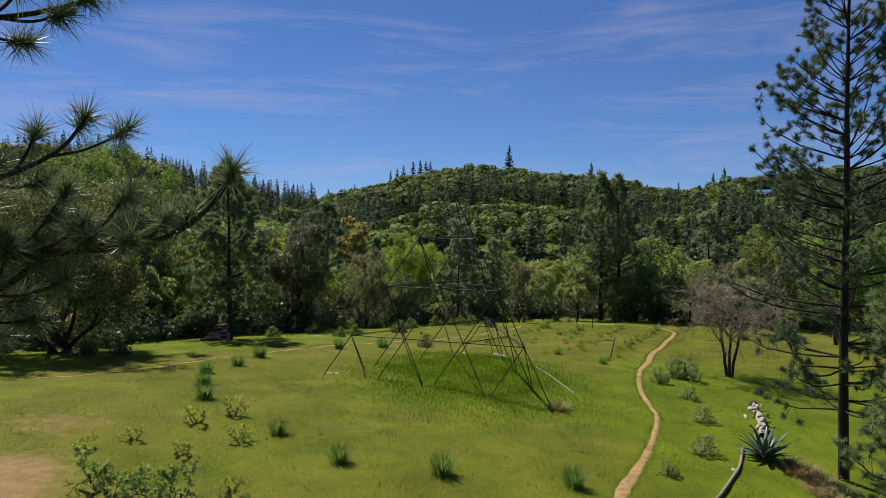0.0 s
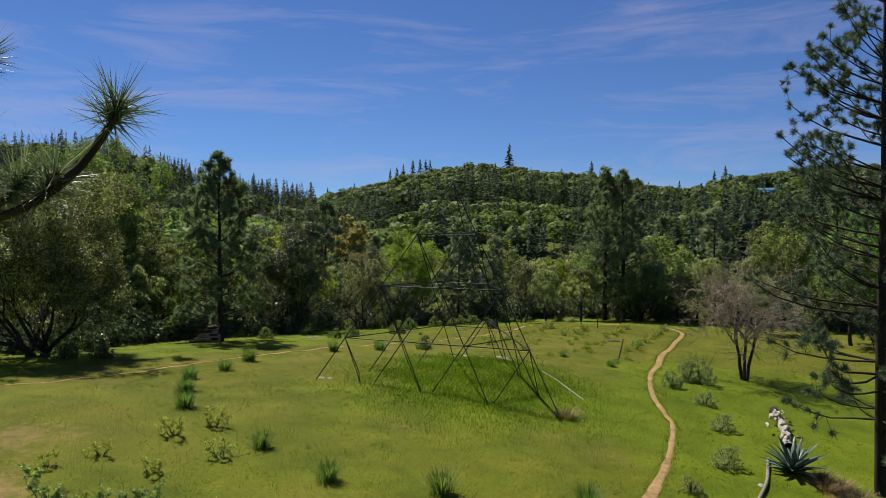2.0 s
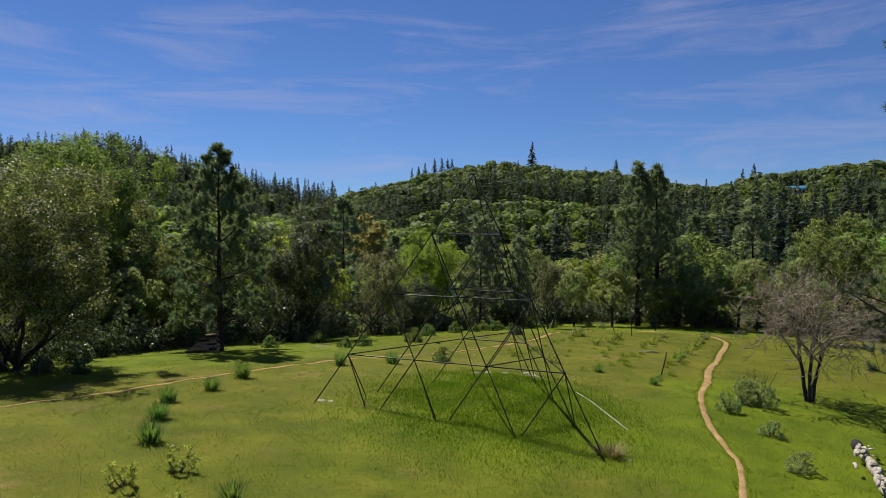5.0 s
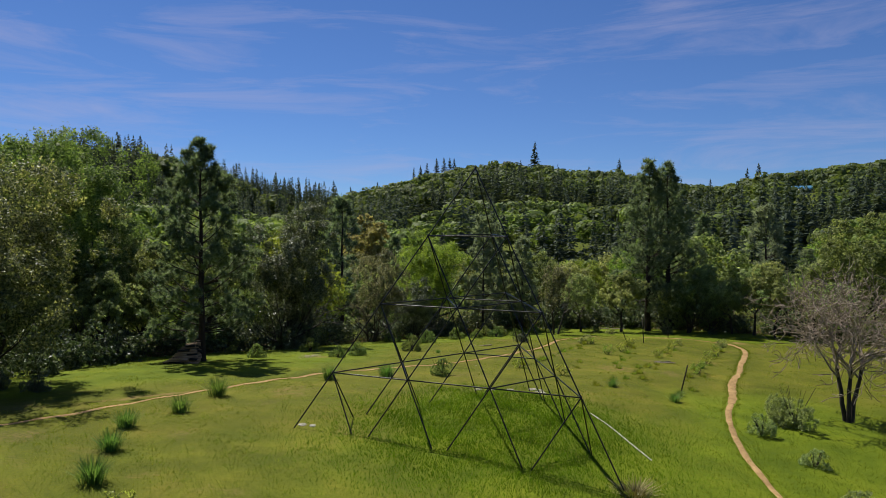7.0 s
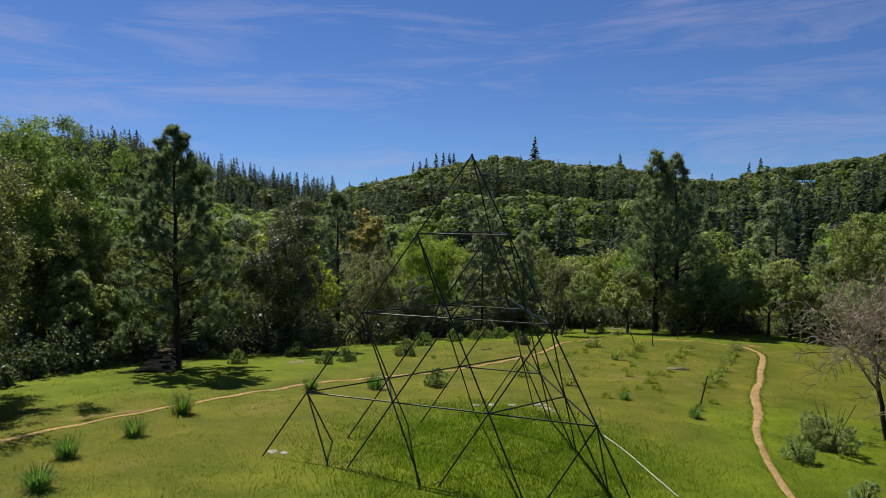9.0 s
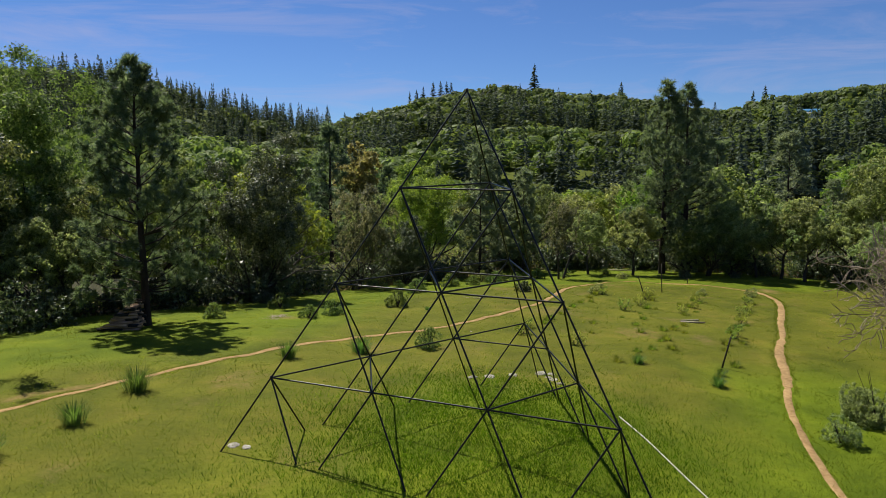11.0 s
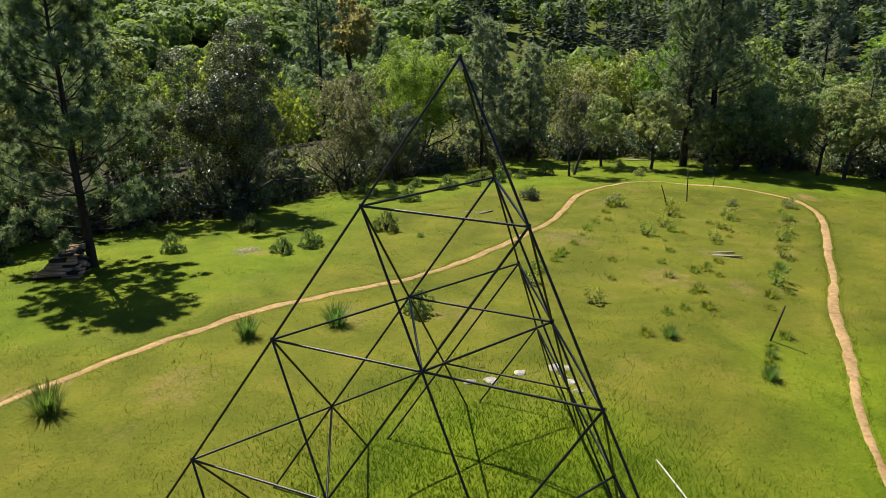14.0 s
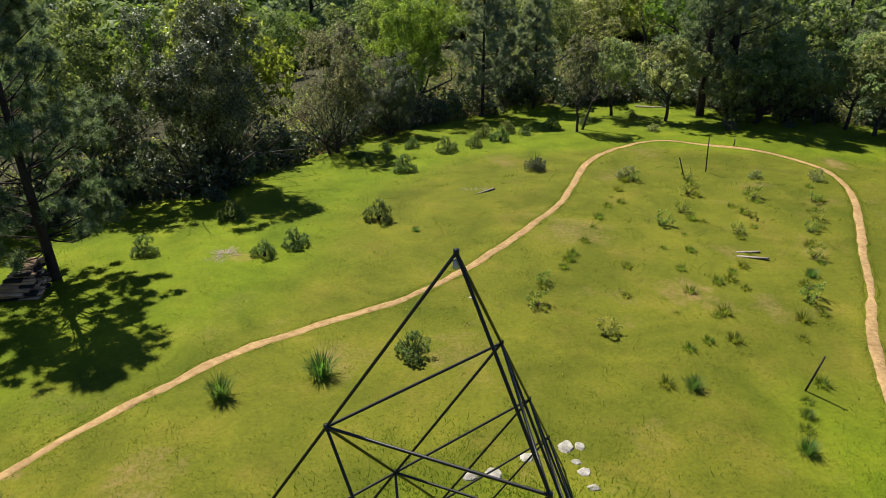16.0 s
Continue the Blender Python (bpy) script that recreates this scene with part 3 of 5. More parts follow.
def broadleaf(name, height, radius, base, n, leaf, mat, seed, label, lumps=26, trunk_r=0.16, stems=1, width=0.55, group="woodland trees", limbs=5, fork=2):
    global rng
    rng = np.random.default_rng(seed)
    tree = empty(name, label, "tree", group)
    segs, tips = [], []
    for s in range(stems):
        a = rng.uniform(0, 6.28)
        st = np.array((math.cos(a), math.sin(a), 0)) * (0.3 if stems > 1 else 0)
        lean = np.array((math.cos(a), math.sin(a), 0)) * (0.35 if stems > 1 else 0.08) + np.array((0, 0, 1.0))
        pts = [st + np.array((0, 0, -0.4))]
        for k in range(5):
            pts.append(pts[-1] + (lean + rng.normal(size=3) * 0.1) * (base * 1.15 + 0.4) / 5)
        segs.append(tube(pts, np.linspace(trunk_r * 1.25, trunk_r * 0.7, 6), 8, False))
        for k in range(limbs):
            d = unit(np.array((rng.normal(), rng.normal(), rng.uniform(0.5, 1.3))))
            grow(pts[-1 - (k % 2)], d, (height - base) * 0.31, trunk_r * 0.5, fork, segs, tips, 3)
    mesh_part("trunk", segs, M_OAKBARK, tree, "", True)
    c, way = crown_points(n, height, radius, base, lumps, seed)
    mesh_part("crown", [leaves(c, leaf, leaf * width, 0.3, way)], mat, tree)
    return tree


def pine(name, height, radius, bare, whorls, seed, label, mat=None, trunk_r=0.2, count=16, tuft=0.26, needle_w=0.007, per=7, group="pines", droop=0.0, power=0.75, split=False):
    """A long-needled pine: straight trunk, whorls of limbs, bursts of needles at the twig ends."""
    global rng
    rng = np.random.default_rng(seed)
    tree = empty(name, label, "pine tree", group)
    hs = np.linspace(-0.4, height, 9)
    wob = np.cumsum(rng.normal(size=(9, 2)) * 0.03, 0)
    tp = np.stack([wob[:, 0], wob[:, 1], hs], -1)
    mesh_part("trunk", [tube(tp, trunk_r * (1.12 - 1.04 * np.linspace(0, 1, 9)), 9, False)], M_BARK, tree, "", True)
    segs, cs, axs = [], [], []
    leaf = mat or M_NEEDLE
    for w in range(whorls):
        s = (w + rng.uniform(-0.3, 0.3)) / whorls
        s = min(max(s, 0), 0.995)
        h = bare + (height - bare) * s
        prof = (1 - s) ** power * (0.6 + 0.4 * min(1, s / 0.2))
        for k in range(rng.integers(4, 7)):
            a = rng.uniform(0, 2 * math.pi)
            ln = radius * prof * rng.uniform(0.65, 1.15) + 0.25
            rise = 0.15 + 0.75 * s - droop * (1 - s)
            d = np.array((math.cos(a), math.sin(a), rise))
            p = np.array((np.interp(h, hs, tp[:, 0]), np.interp(h, hs, tp[:, 1]), h))
            pts = [p]
            for q in range(4):
                d = d + np.array((0, 0, 0.10 * q)) + rng.normal(size=3) * 0.07
                pts.append(pts[-1] + unit(d) * ln / 4)
            r0 = 0.011 + 0.009 * ln
            one = [tube(pts, np.linspace(r0, r0 * 0.3, 5), 4, False)]
            pts = np.array(pts)
            m = max(2, int(per * (0.45 + ln / radius) / 3))
            f = rng.uniform(0.36 if split else 0.25, 1.0, m) ** 0.75
            f[0] = 1.0
            at = np.stack([np.interp(f * 4, np.arange(5), pts[:, c]) for c in range(3)], -1)
            out = unit(unit(d)[None] * 0.7 + rng.normal(size=(m, 3)) * 0.6 + np.array((0, 0, 0.3)))
            reach = rng.uniform(0.15, 0.75, (m, 1)) * (0.4 + 0.6 * ln / radius)
            reach[0] = 0.03
            end = at + out * reach
            for b in range(m):
                one.append(tube([at[b], end[b]], [0.011, 0.006], 3, False))
            # each twig ends in a bunch of needle brushes
            end = np.repeat(end, 4, 0)
            out = unit(np.repeat(out, 4, 0) + rng.normal(size=end.shape) * 0.75 + np.array((0, 0, 0.15)))
            end = end + out * tuft * rng.uniform(0.1, 0.75, (len(end), 1))
            if split:
                limb = mesh_part("limb", one, M_BARK, tree)
                tagged(mesh_part("needle_spray", [needles(end, out, count, tuft, needle_w)], leaf, limb), "", "", "", "stuff")
            else:
                segs += one
                cs.append(end)
                axs.append(out)
    cs.append(np.array([[tp[-1][0], tp[-1][1], height - 0.05 * k] for k in range(4)]))
    axs.append(np.array([[0, 0, 1.0]] * 4))
    if segs:
        tagged(mesh_part("branchwork", segs, M_BARK, tree), "", "", "", "stuff")
    tagged(mesh_part("needle_crown", [needles(np.concatenate(cs), np.concatenate(axs), count, tuft, needle_w)], leaf, tree), "", "", "", "stuff")
    return tree


def put(tree, x, y, scale=1.0, turn=0.0, sink=0.0):
    tree.matrix_basis = pose(x, y, lz(x, y) - sink, 0, 0, turn) @ Matrix.Scale(scale, 4)
    return tree


def again(tree, x, y, scale, turn, wide=1.0):
    o = copy_thing(tree, pose(x, y, lz(x, y) - 0.1, 0, 0, turn))
    o.scale = (scale * wide, scale * wide, scale)
    return o

# ---------- the nearer trees, one by one ----------
live_oak = put(broadleaf("live_oak", 11.6, 6.7, 0.2, 95000, 0.074, M_SHADE, 11, "large spreading live oak with two dark trunks and olive leaves", 64, 0.34, 2), -22.9, 42.6)
madrone = put(broadleaf("madrone_tree", 12.6, 4.7, 0.6, 70000, 0.072, M_LIVE, 12, "dense dark evergreen tree with glossy leaves at the meadow edge", 34, 0.2, 2), -14.0, 68.5)
bronze_tree = put(broadleaf("bronze_leaved_tree", 9.2, 2.9, 0.8, 20000, 0.072, M_BROWN, 13, "thin upright tree with bronze young leaves", 26, 0.12, 3), -8.2, 77.0)
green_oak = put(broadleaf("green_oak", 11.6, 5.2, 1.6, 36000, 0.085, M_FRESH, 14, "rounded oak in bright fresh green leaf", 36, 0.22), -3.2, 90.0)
thin_tree = put(broadleaf("slender_tree", 7.4, 1.7, 1.8, 7000, 0.075, M_BROWN, 15, "slender tree with sparse reddish brown leaves", 18, 0.09, 2), 9.1, 80.9)
young_oak = put(broadleaf("young_oak", 6.4, 2.5, 1.7, 15000, 0.075, M_GREY, 16, "young oak with pale grey-green leaves", 24, 0.12, 1), 16.1, 83.2)
toyon = put(broadleaf("toyon_tree", 5.6, 2.3, 0.7, 14000, 0.08, M_OLIVE, 17, "low leafy evergreen tree under the pines", 20, 0.14, 3), 22.2, 82.6)
yellow_oak = put(broadleaf("yellow_green_oak", 11.5, 4.4, 2.2, 19000, 0.105, M_OLIVE, 18, "oak in yellowish green flower and leaf", 30, 0.2), -20.5, 68.0)
rusty_tree = put(broadleaf("rusty_tree", 9.0, 2.1, 5.0, 12000, 0.11, M_RUST, 19, "tan and gold leaved tree among green ones", 20, 0.2), -20.4, 168.0)
rusty_tree.scale = Vector((1, 1, 1)) * max(1.0, (12.0 - lz(-20.4, 168.0)) / 9.0)

tall_oak = put(broadleaf("tall_green_oak", 20.5, 7.6, 3.5, 80000, 0.105, M_TALL, 20, "tall lobed oak in fresh green leaf behind the live oak", 46, 0.3), -31.5, 66.0)
pine_w = put(pine("pine_tree", 13.9, 5.0, 1.2, 25, 21, "straight dark pine with a wood pile at its foot", None, 0.21, 30, 0.36, 0.018, 20, "pines", 0.1, 0.85, True), -16.3, 55.3)
pine_n = put(pine("tall_pine", 17.4, 4.9, 2.0, 28, 22, "tall dark pine rising over the meadow edge", None, 0.3, 17, 0.48, 0.026, 13, "pines", 0.05, 0.8), 19.3, 85.2)
again(pine_n, 21.7, 86.6, 1.0, 130)
grey_pine = put(pine("grey_pine", 12.5, 2.3, 1.6, 20, 23, "thin grey pine with pale needles", M_GREYN, 0.15, 18, 0.46, 0.026, 9, "pines", 0.0, 0.55), 2.3, 88.0)
again(grey_pine, 6.6, 89.5, 0.82, 70)
again(grey_pine, 3.8, 93.0, 0.95, 200)
near_pine = put(pine("young_pine", 22.0, 4.5, 2.6, 40, 24, "tall open pine with long needles beside the path", M_DARKN, 0.18, 34, 0.22, 0.0085, 22, "pines", 0.2, 0.6, True), 14.75, 26.0)


# ---------- woods round the meadow ----------
fill_rng = np.random.default_rng(40)
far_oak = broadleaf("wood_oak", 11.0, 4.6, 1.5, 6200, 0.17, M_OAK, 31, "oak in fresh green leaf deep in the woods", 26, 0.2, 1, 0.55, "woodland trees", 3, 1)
far_olive = broadleaf("wood_olive_oak", 9.5, 4.0, 1.0, 5600, 0.165, M_OLIVE, 32, "olive green oak deep in the woods", 26, 0.18, 1, 0.55, "woodland trees", 3, 1)
far_live = broadleaf("wood_live_oak", 9.5, 4.0, 0.6, 5600, 0.165, M_LIVE, 33, "dark evergreen oak deep in the woods", 26, 0.18, 1, 0.55, "woodland trees", 3, 1)
far_grey = broadleaf("wood_grey_oak", 8.5, 3.5, 1.0, 5200, 0.16, M_GREY, 34, "pale grey-green oak deep in the woods", 24, 0.16, 1, 0.55, "woodland trees", 3, 1)
far_pine = pine("wood_pine", 16.0, 3.4, 2.0, 17, 35, "dark pine rising out of the woods", None, 0.22, 11, 0.65, 0.05, 7, "pines", 0.0, 0.65)
far_greyp = pine("wood_grey_pine", 12.0, 2.5, 1.6, 15, 36, "thin grey pine in the woods", M_GREYN, 0.15, 11, 0.55, 0.042, 6, "pines", 0.0, 0.65)
MID = [(far_oak, 0.75, 1.25), (far_olive, 0.7, 1.25), (far_live, 0.65, 1.1), (far_grey, 0.7, 1.2), (far_pine, 0.6, 1.15), (far_greyp, 0.7, 1.2)]
NEAR = [(young_oak, 0.9, 1.45), (yellow_oak, 0.5, 0.8), (bronze_tree, 0.65, 1.0), (toyon, 0.8, 1.3), (madrone, 0.5, 0.8), (green_oak, 0.6, 0.9)]
taken = [(-24, 42.5, 5), (-14, 68.5, 3), (-8.2, 77, 2), (-3.2, 90, 4.5), (9.1, 80.9, 1.5), (16.1, 83.2, 2), (22.2, 82.6, 2), (-20.5, 68, 3), (-31.5, 66, 4), (19.3, 85.2, 2), (21.9, 86.6, 2), (2.3, 88, 1), (6.6, 89.5, 1), (-16.3, 55.3, 3)]
first = set()
near_n = mid_n = 0
for trial in range(6000):
    if mid_n >= 145:
        break
    y = 20 + 150 * fill_rng.uniform() ** 0.75
    x = fill_rng.uniform(-0.72, 0.70) * (y + 6)
    gap = y - np.interp(x, EDGE_X, EDGE_Y)
    if gap < 0.5 or (x > 0 and y < 56):
        continue
    if 16 < x < 44 and 84 < y < 108 and fill_rng.uniform() < 0.6:
        continue
    if any((x - a) ** 2 + (y - b) ** 2 < (c + 1.3) ** 2 for a, b, c in taken):
        continue
    if gap < 7 and near_n < 26:
        kind, lo, hi = NEAR[fill_rng.choice(6, p=[0.46, 0.20, 0.10, 0.06, 0.04, 0.14])]
        near_n += 1
    else:
        p = [0.30, 0.24, 0.14, 0.10, 0.14, 0.08] if x < 0 else [0.22, 0.26, 0.08, 0.18, 0.14, 0.12]
        kind, lo, hi = MID[fill_rng.choice(6, p=p)]
        if kind is far_pine and y < 96:
            kind = far_olive
        mid_n += 1
    s, turn = fill_rng.uniform(lo, hi), fill_rng.uniform(0, 360)
    if kind in [k for k, _, _ in MID] and kind not in first:
        first.add(kind)
        put(kind, x, y, s, turn)
    else:
        again(kind, x, y, s, turn, fill_rng.uniform(0.9, 1.2))
    taken.append((x, y, 1.7 if y < 105 else 2.4))
for x, y, s, kind in ((-26, 65, 0.95, yellow_oak), (-23.5, 62.5, 0.75, yellow_oak), (28.2, 80.3, 1.1, young_oak), (29.5, 78.8, 1.15, young_oak), (24.9, 83.3, 1.1, young_oak),
                      (32.5, 77.5, 1.2, young_oak), (35.5, 76, 1.0, yellow_oak), (34.5, 62, 0.8, yellow_oak), (37.8, 62.8, 1.0, green_oak), (31, 70, 0.9, young_oak), (-4.6, 82.0, 0.52, madrone), (12.5, 86, 1.0, young_oak), (20.6, 81.6, 0.85, toyon), (24.2, 81.9, 0.8, toyon), (26.6, 81.8, 0.9, young_oak)):
    again(kind, x, y, s, (x * 77) % 360)


# ---------- distant woods ----------
def fir_shape(n=26, seed=1, arms=4):
    """A far conifer: rings of small drooping sprays, uneven from one to the next."""
    r2 = np.random.default_rng(seed)
    v, f = [], []
    wide = r2.uniform(0.8, 1.15)
    for k in range(n):
        s = (k + 0.3) / n
        z = 0.08 + 0.92 * s
        rad = 0.165 * wide * (1 - s) ** 0.75 * min(1, 0.55 + 3 * s) + 0.008
        for q in range(arms):
            a = r2.uniform(0, 6.28)
            c, d = math.cos(a), math.sin(a)
            out = rad * r2.uniform(0.6, 1.15)
            w = rad * r2.uniform(0.25, 0.5)
            dz, tip = r2.uniform(-0.03, 0.03), r2.uniform(0.0, 0.03)
            o = len(v)
            v += [(c * out * 0.15, d * out * 0.15, z + 0.022 + dz), (c * out - d * w, d * out + c * w, z - 0.012 + dz), (c * out * 0.9 + d * w, d * out * 0.9 - c * w, z - 0.03 + dz + tip)]
            f.append((o, o + 1, o + 2))
    return np.array(v), np.array(f)


def puff_shape(n=72, seed=1):
    """A far broadleaf crown: a few rounded boughs covered in leaf clumps."""
    r2 = np.random.default_rng(seed)
    m = 6
    lob = unit(r2.normal(size=(m, 3)) + np.array((0, 0, 0.3))) * np.array((0.25, 0.25, 0.16)) + np.array((0, 0, 0.56))
    size = r2.uniform(0.17, 0.31, m)
    d = unit(r2.normal(size=(n, 3)) + np.array((0, 0, 0.25)))
    k = r2.choice(m, n, p=size ** 2 / (size ** 2).sum())
    p = lob[k] + d * size[k][:, None] * np.array((1, 1, 0.9)) * r2.uniform(0.85, 1.06, (n, 1))
    nrm = unit(d + r2.normal(size=(n, 3)) * 0.22)
    a = unit(np.cross(nrm, r2.normal(size=(n, 3))))
    b = np.cross(nrm, a)
    s = r2.uniform(0.7, 1.25, (n, 1)) * 1.45 / math.sqrt(n)
    v = np.stack([p - a * s, p + b * s, p + a * s - b * s * 0.7], 1).reshape(-1, 3)
    return v, np.arange(3 * n).reshape(-1, 3)


def strew(name, shapes, places, sizes, wides, material, label):
    vs, fs, off = [], [], 0
    r2 = np.random.default_rng(5)
    for (x, y, z), h, w in zip(places, sizes, wides):
        v, f = shapes[r2.integers(0, len(shapes))]
        a = r2.uniform(0, 6.28)
        c, s = math.cos(a), math.sin(a)
        q = np.stack([(v[:, 0] * c - v[:, 1] * s) * h * w, (v[:, 0] * s + v[:, 1] * c) * h * w, v[:, 2] * h], -1) + np.array((x, y, z))
        vs.append(q)
        fs.append(f + off)
        off += len(v)
    ob = new(name, mesh_of(name, [(np.concatenate(vs), np.concatenate(fs), 0)], [material]))
    return tagged(ob, label, "woods", "", "stuff")


def house_place():
    y = 240.0
    while y < 520 and (lz(0.4535 * y, y) - 7.0) / y < 0.0600:
        y += 2
    return 0.4535 * y, y


HOUSE = house_place()
far_rng = np.random.default_rng(60)
firs, puffs, valley = [], [], []
for trial in range(5600):
    u = far_rng.uniform(-0.82, 0.82)
    d = np.interp(u, [k for k, _ in RIDGE_D], [k for _, k in RIDGE_D])
    y = 140 + (d * 1.03 - 140) * far_rng.uniform() ** 0.75
    x = u * y
    s = (y - 100) / (d - 100)
    if abs(u - 0.4535) < 0.026 and HOUSE[1] - 130 < y < HOUSE[1] + 9:
        continue
    patch = noise.noise((x * 0.012, y * 0.012, 3.0)) + 0.6 * noise.noise((x * 0.04, y * 0.04, 9.0))
    lean = 0.30 * (u < -0.15) * (s > 0.25) + 0.40 * (-0.15 <= u < 0.38) * (0.20 < s < 0.58) + 0.26 * (0.38 <= u) * (0.15 < s < 0.6) - 1.5 * (s > 0.60) * (u > -0.14) - 0.15 * (u > 0.3) - 0.45 * (y < (250 if u < 0 else 215)) - 0.10
    h = lz(x, y)
    if patch + lean > 0.05:
        firs.append((x, y, h, (7.0 + 11.0 * far_rng.uniform() ** 1.3) * (1.25 if u > -0.15 and s < 0.7 else 1.0) * (0.75 if s > 0.9 else 1.0), far_rng.uniform(0.9, 1.3)))
    elif far_rng.uniform() < 0.75:
        (valley if y < 330 - 80 * far_rng.uniform() else puffs).append((x, y, h - (4.0 if s > 0.8 else 2.0), 8.0 + 7.5 * far_rng.uniform() ** 1.5, far_rng.uniform(1.0, 1.35)))
fs_, ps_, vs_ = np.array(firs), np.array(puffs), np.array(valley)
strew("distant_conifers", [fir_shape(27, k) for k in range(7)], fs_[:, :3], fs_[:, 3], fs_[:, 4], M_FIR, "dark conifer woods covering the hillsides")
strew("distant_oaks", [puff_shape(230, k) for k in range(6)], ps_[:, :3], ps_[:, 3], ps_[:, 4], M_FARLEAF, "green oak woods over the hills")
strew("valley_oaks", [puff_shape(620, k + 20) for k in range(5)], vs_[:, :3], vs_[:, 3], vs_[:, 4], M_MIDLEAF, "bright green oak woods in the valley")


def fir_tree(name, height, seed, label):
    tree = empty(name, label, "fir tree", "firs on the ridge")
    mesh_part("trunk", [tube([(0, 0, -1), (0, 0, height * 0.5), (0, 0, height * 0.98)], [height * 0.014, height * 0.009, 0.02], 5, False)], M_BARK, tree)
    v, f = fir_shape(44, seed, 4)
    mesh_part("crown", [(v * np.array((height * 0.95, height * 0.95, height)), f)], M_FIR, tree)
    return tree


fir = fir_tree("fir_tree", 14.0, 77, "pointed dark fir standing out on the ridge")
RIDGE_FIRS = [(-0.065, 1.0), (-0.056, 1.0), (-0.047, 1.05), (-0.034, 1.1), (-0.024, 1.05), (-0.016, 1.0), (-0.010, 0.95), (0.100, 1.5), (0.214, 1.15), (0.336, 0.9), (-0.175, 1.1), (-0.152, 0.8), (-0.20, 0.9), (-0.115, 0.8), (0.385, 0.9), (0.40, 1.0), (-0.44, 1.0), (-0.47, 0.9)]
for k, (u, s) in enumerate(RIDGE_FIRS):
    s = s * 1.45
    d = float(np.interp(u, [a for a, _ in RIDGE_D], [b for _, b in RIDGE_D])) * 0.985
    if k == 0:
        put(fir, u * d, d, s)
    else:
        again(fir, u * d, d, s, k * 50, 1.3)
again(far_pine, -21.8, 141.0, 1.55, 10, 1.15)
again(far_pine, -13.6, 156.0, 1.2, 60, 1.0)


def house():
    x, y = HOUSE
    h = empty("hill_house", "pale house with a long blue metal roof far up the hillside", "house", "", pose(x, y, lz(x, y), 0, 0, -18))
    h.scale = (0.72, 0.72, 0.72)
    mesh_part("wall", [box(-7, 7, -3.5, 3.5, -2, 3.2)], M_WALL, h)
    rv = np.array([(-8, -4.4, 3.0), (8, -4.4, 3.0), (8, 0, 5.4), (-8, 0, 5.4), (-8, 4.4, 3.0), (8, 4.4, 3.0), (-8, -4.4, 3.25), (8, -4.4, 3.25), (8, 0, 5.7), (-8, 0, 5.7), (-8, 4.4, 3.25), (8, 4.4, 3.25)], float)
    rf = np.array([(6, 7, 8, 9), (9, 8, 11, 10), (0, 3, 2, 1), (3, 4, 5, 2), (0, 1, 7, 6), (4, 10, 11, 5)])
    mesh_part("roof", [(rv, rf)], M_ROOF, h, "blue metal roof")
    mesh_part("porch_roof", [box(-12, -7.2, -3.4, 3.4, 2.5, 2.75)], M_ROOF, h)
    mesh_part("porch_wall", [box(-11.6, -7.02, -2.8, 2.8, -2, 2.5)], M_WALL, h)
    for k in range(5):
        mesh_part("window", [box(-5.6 + k * 2.6, -4.2 + k * 2.6, -3.56, -3.44, 0.8, 2.2)], M_GLASS, h)


house()


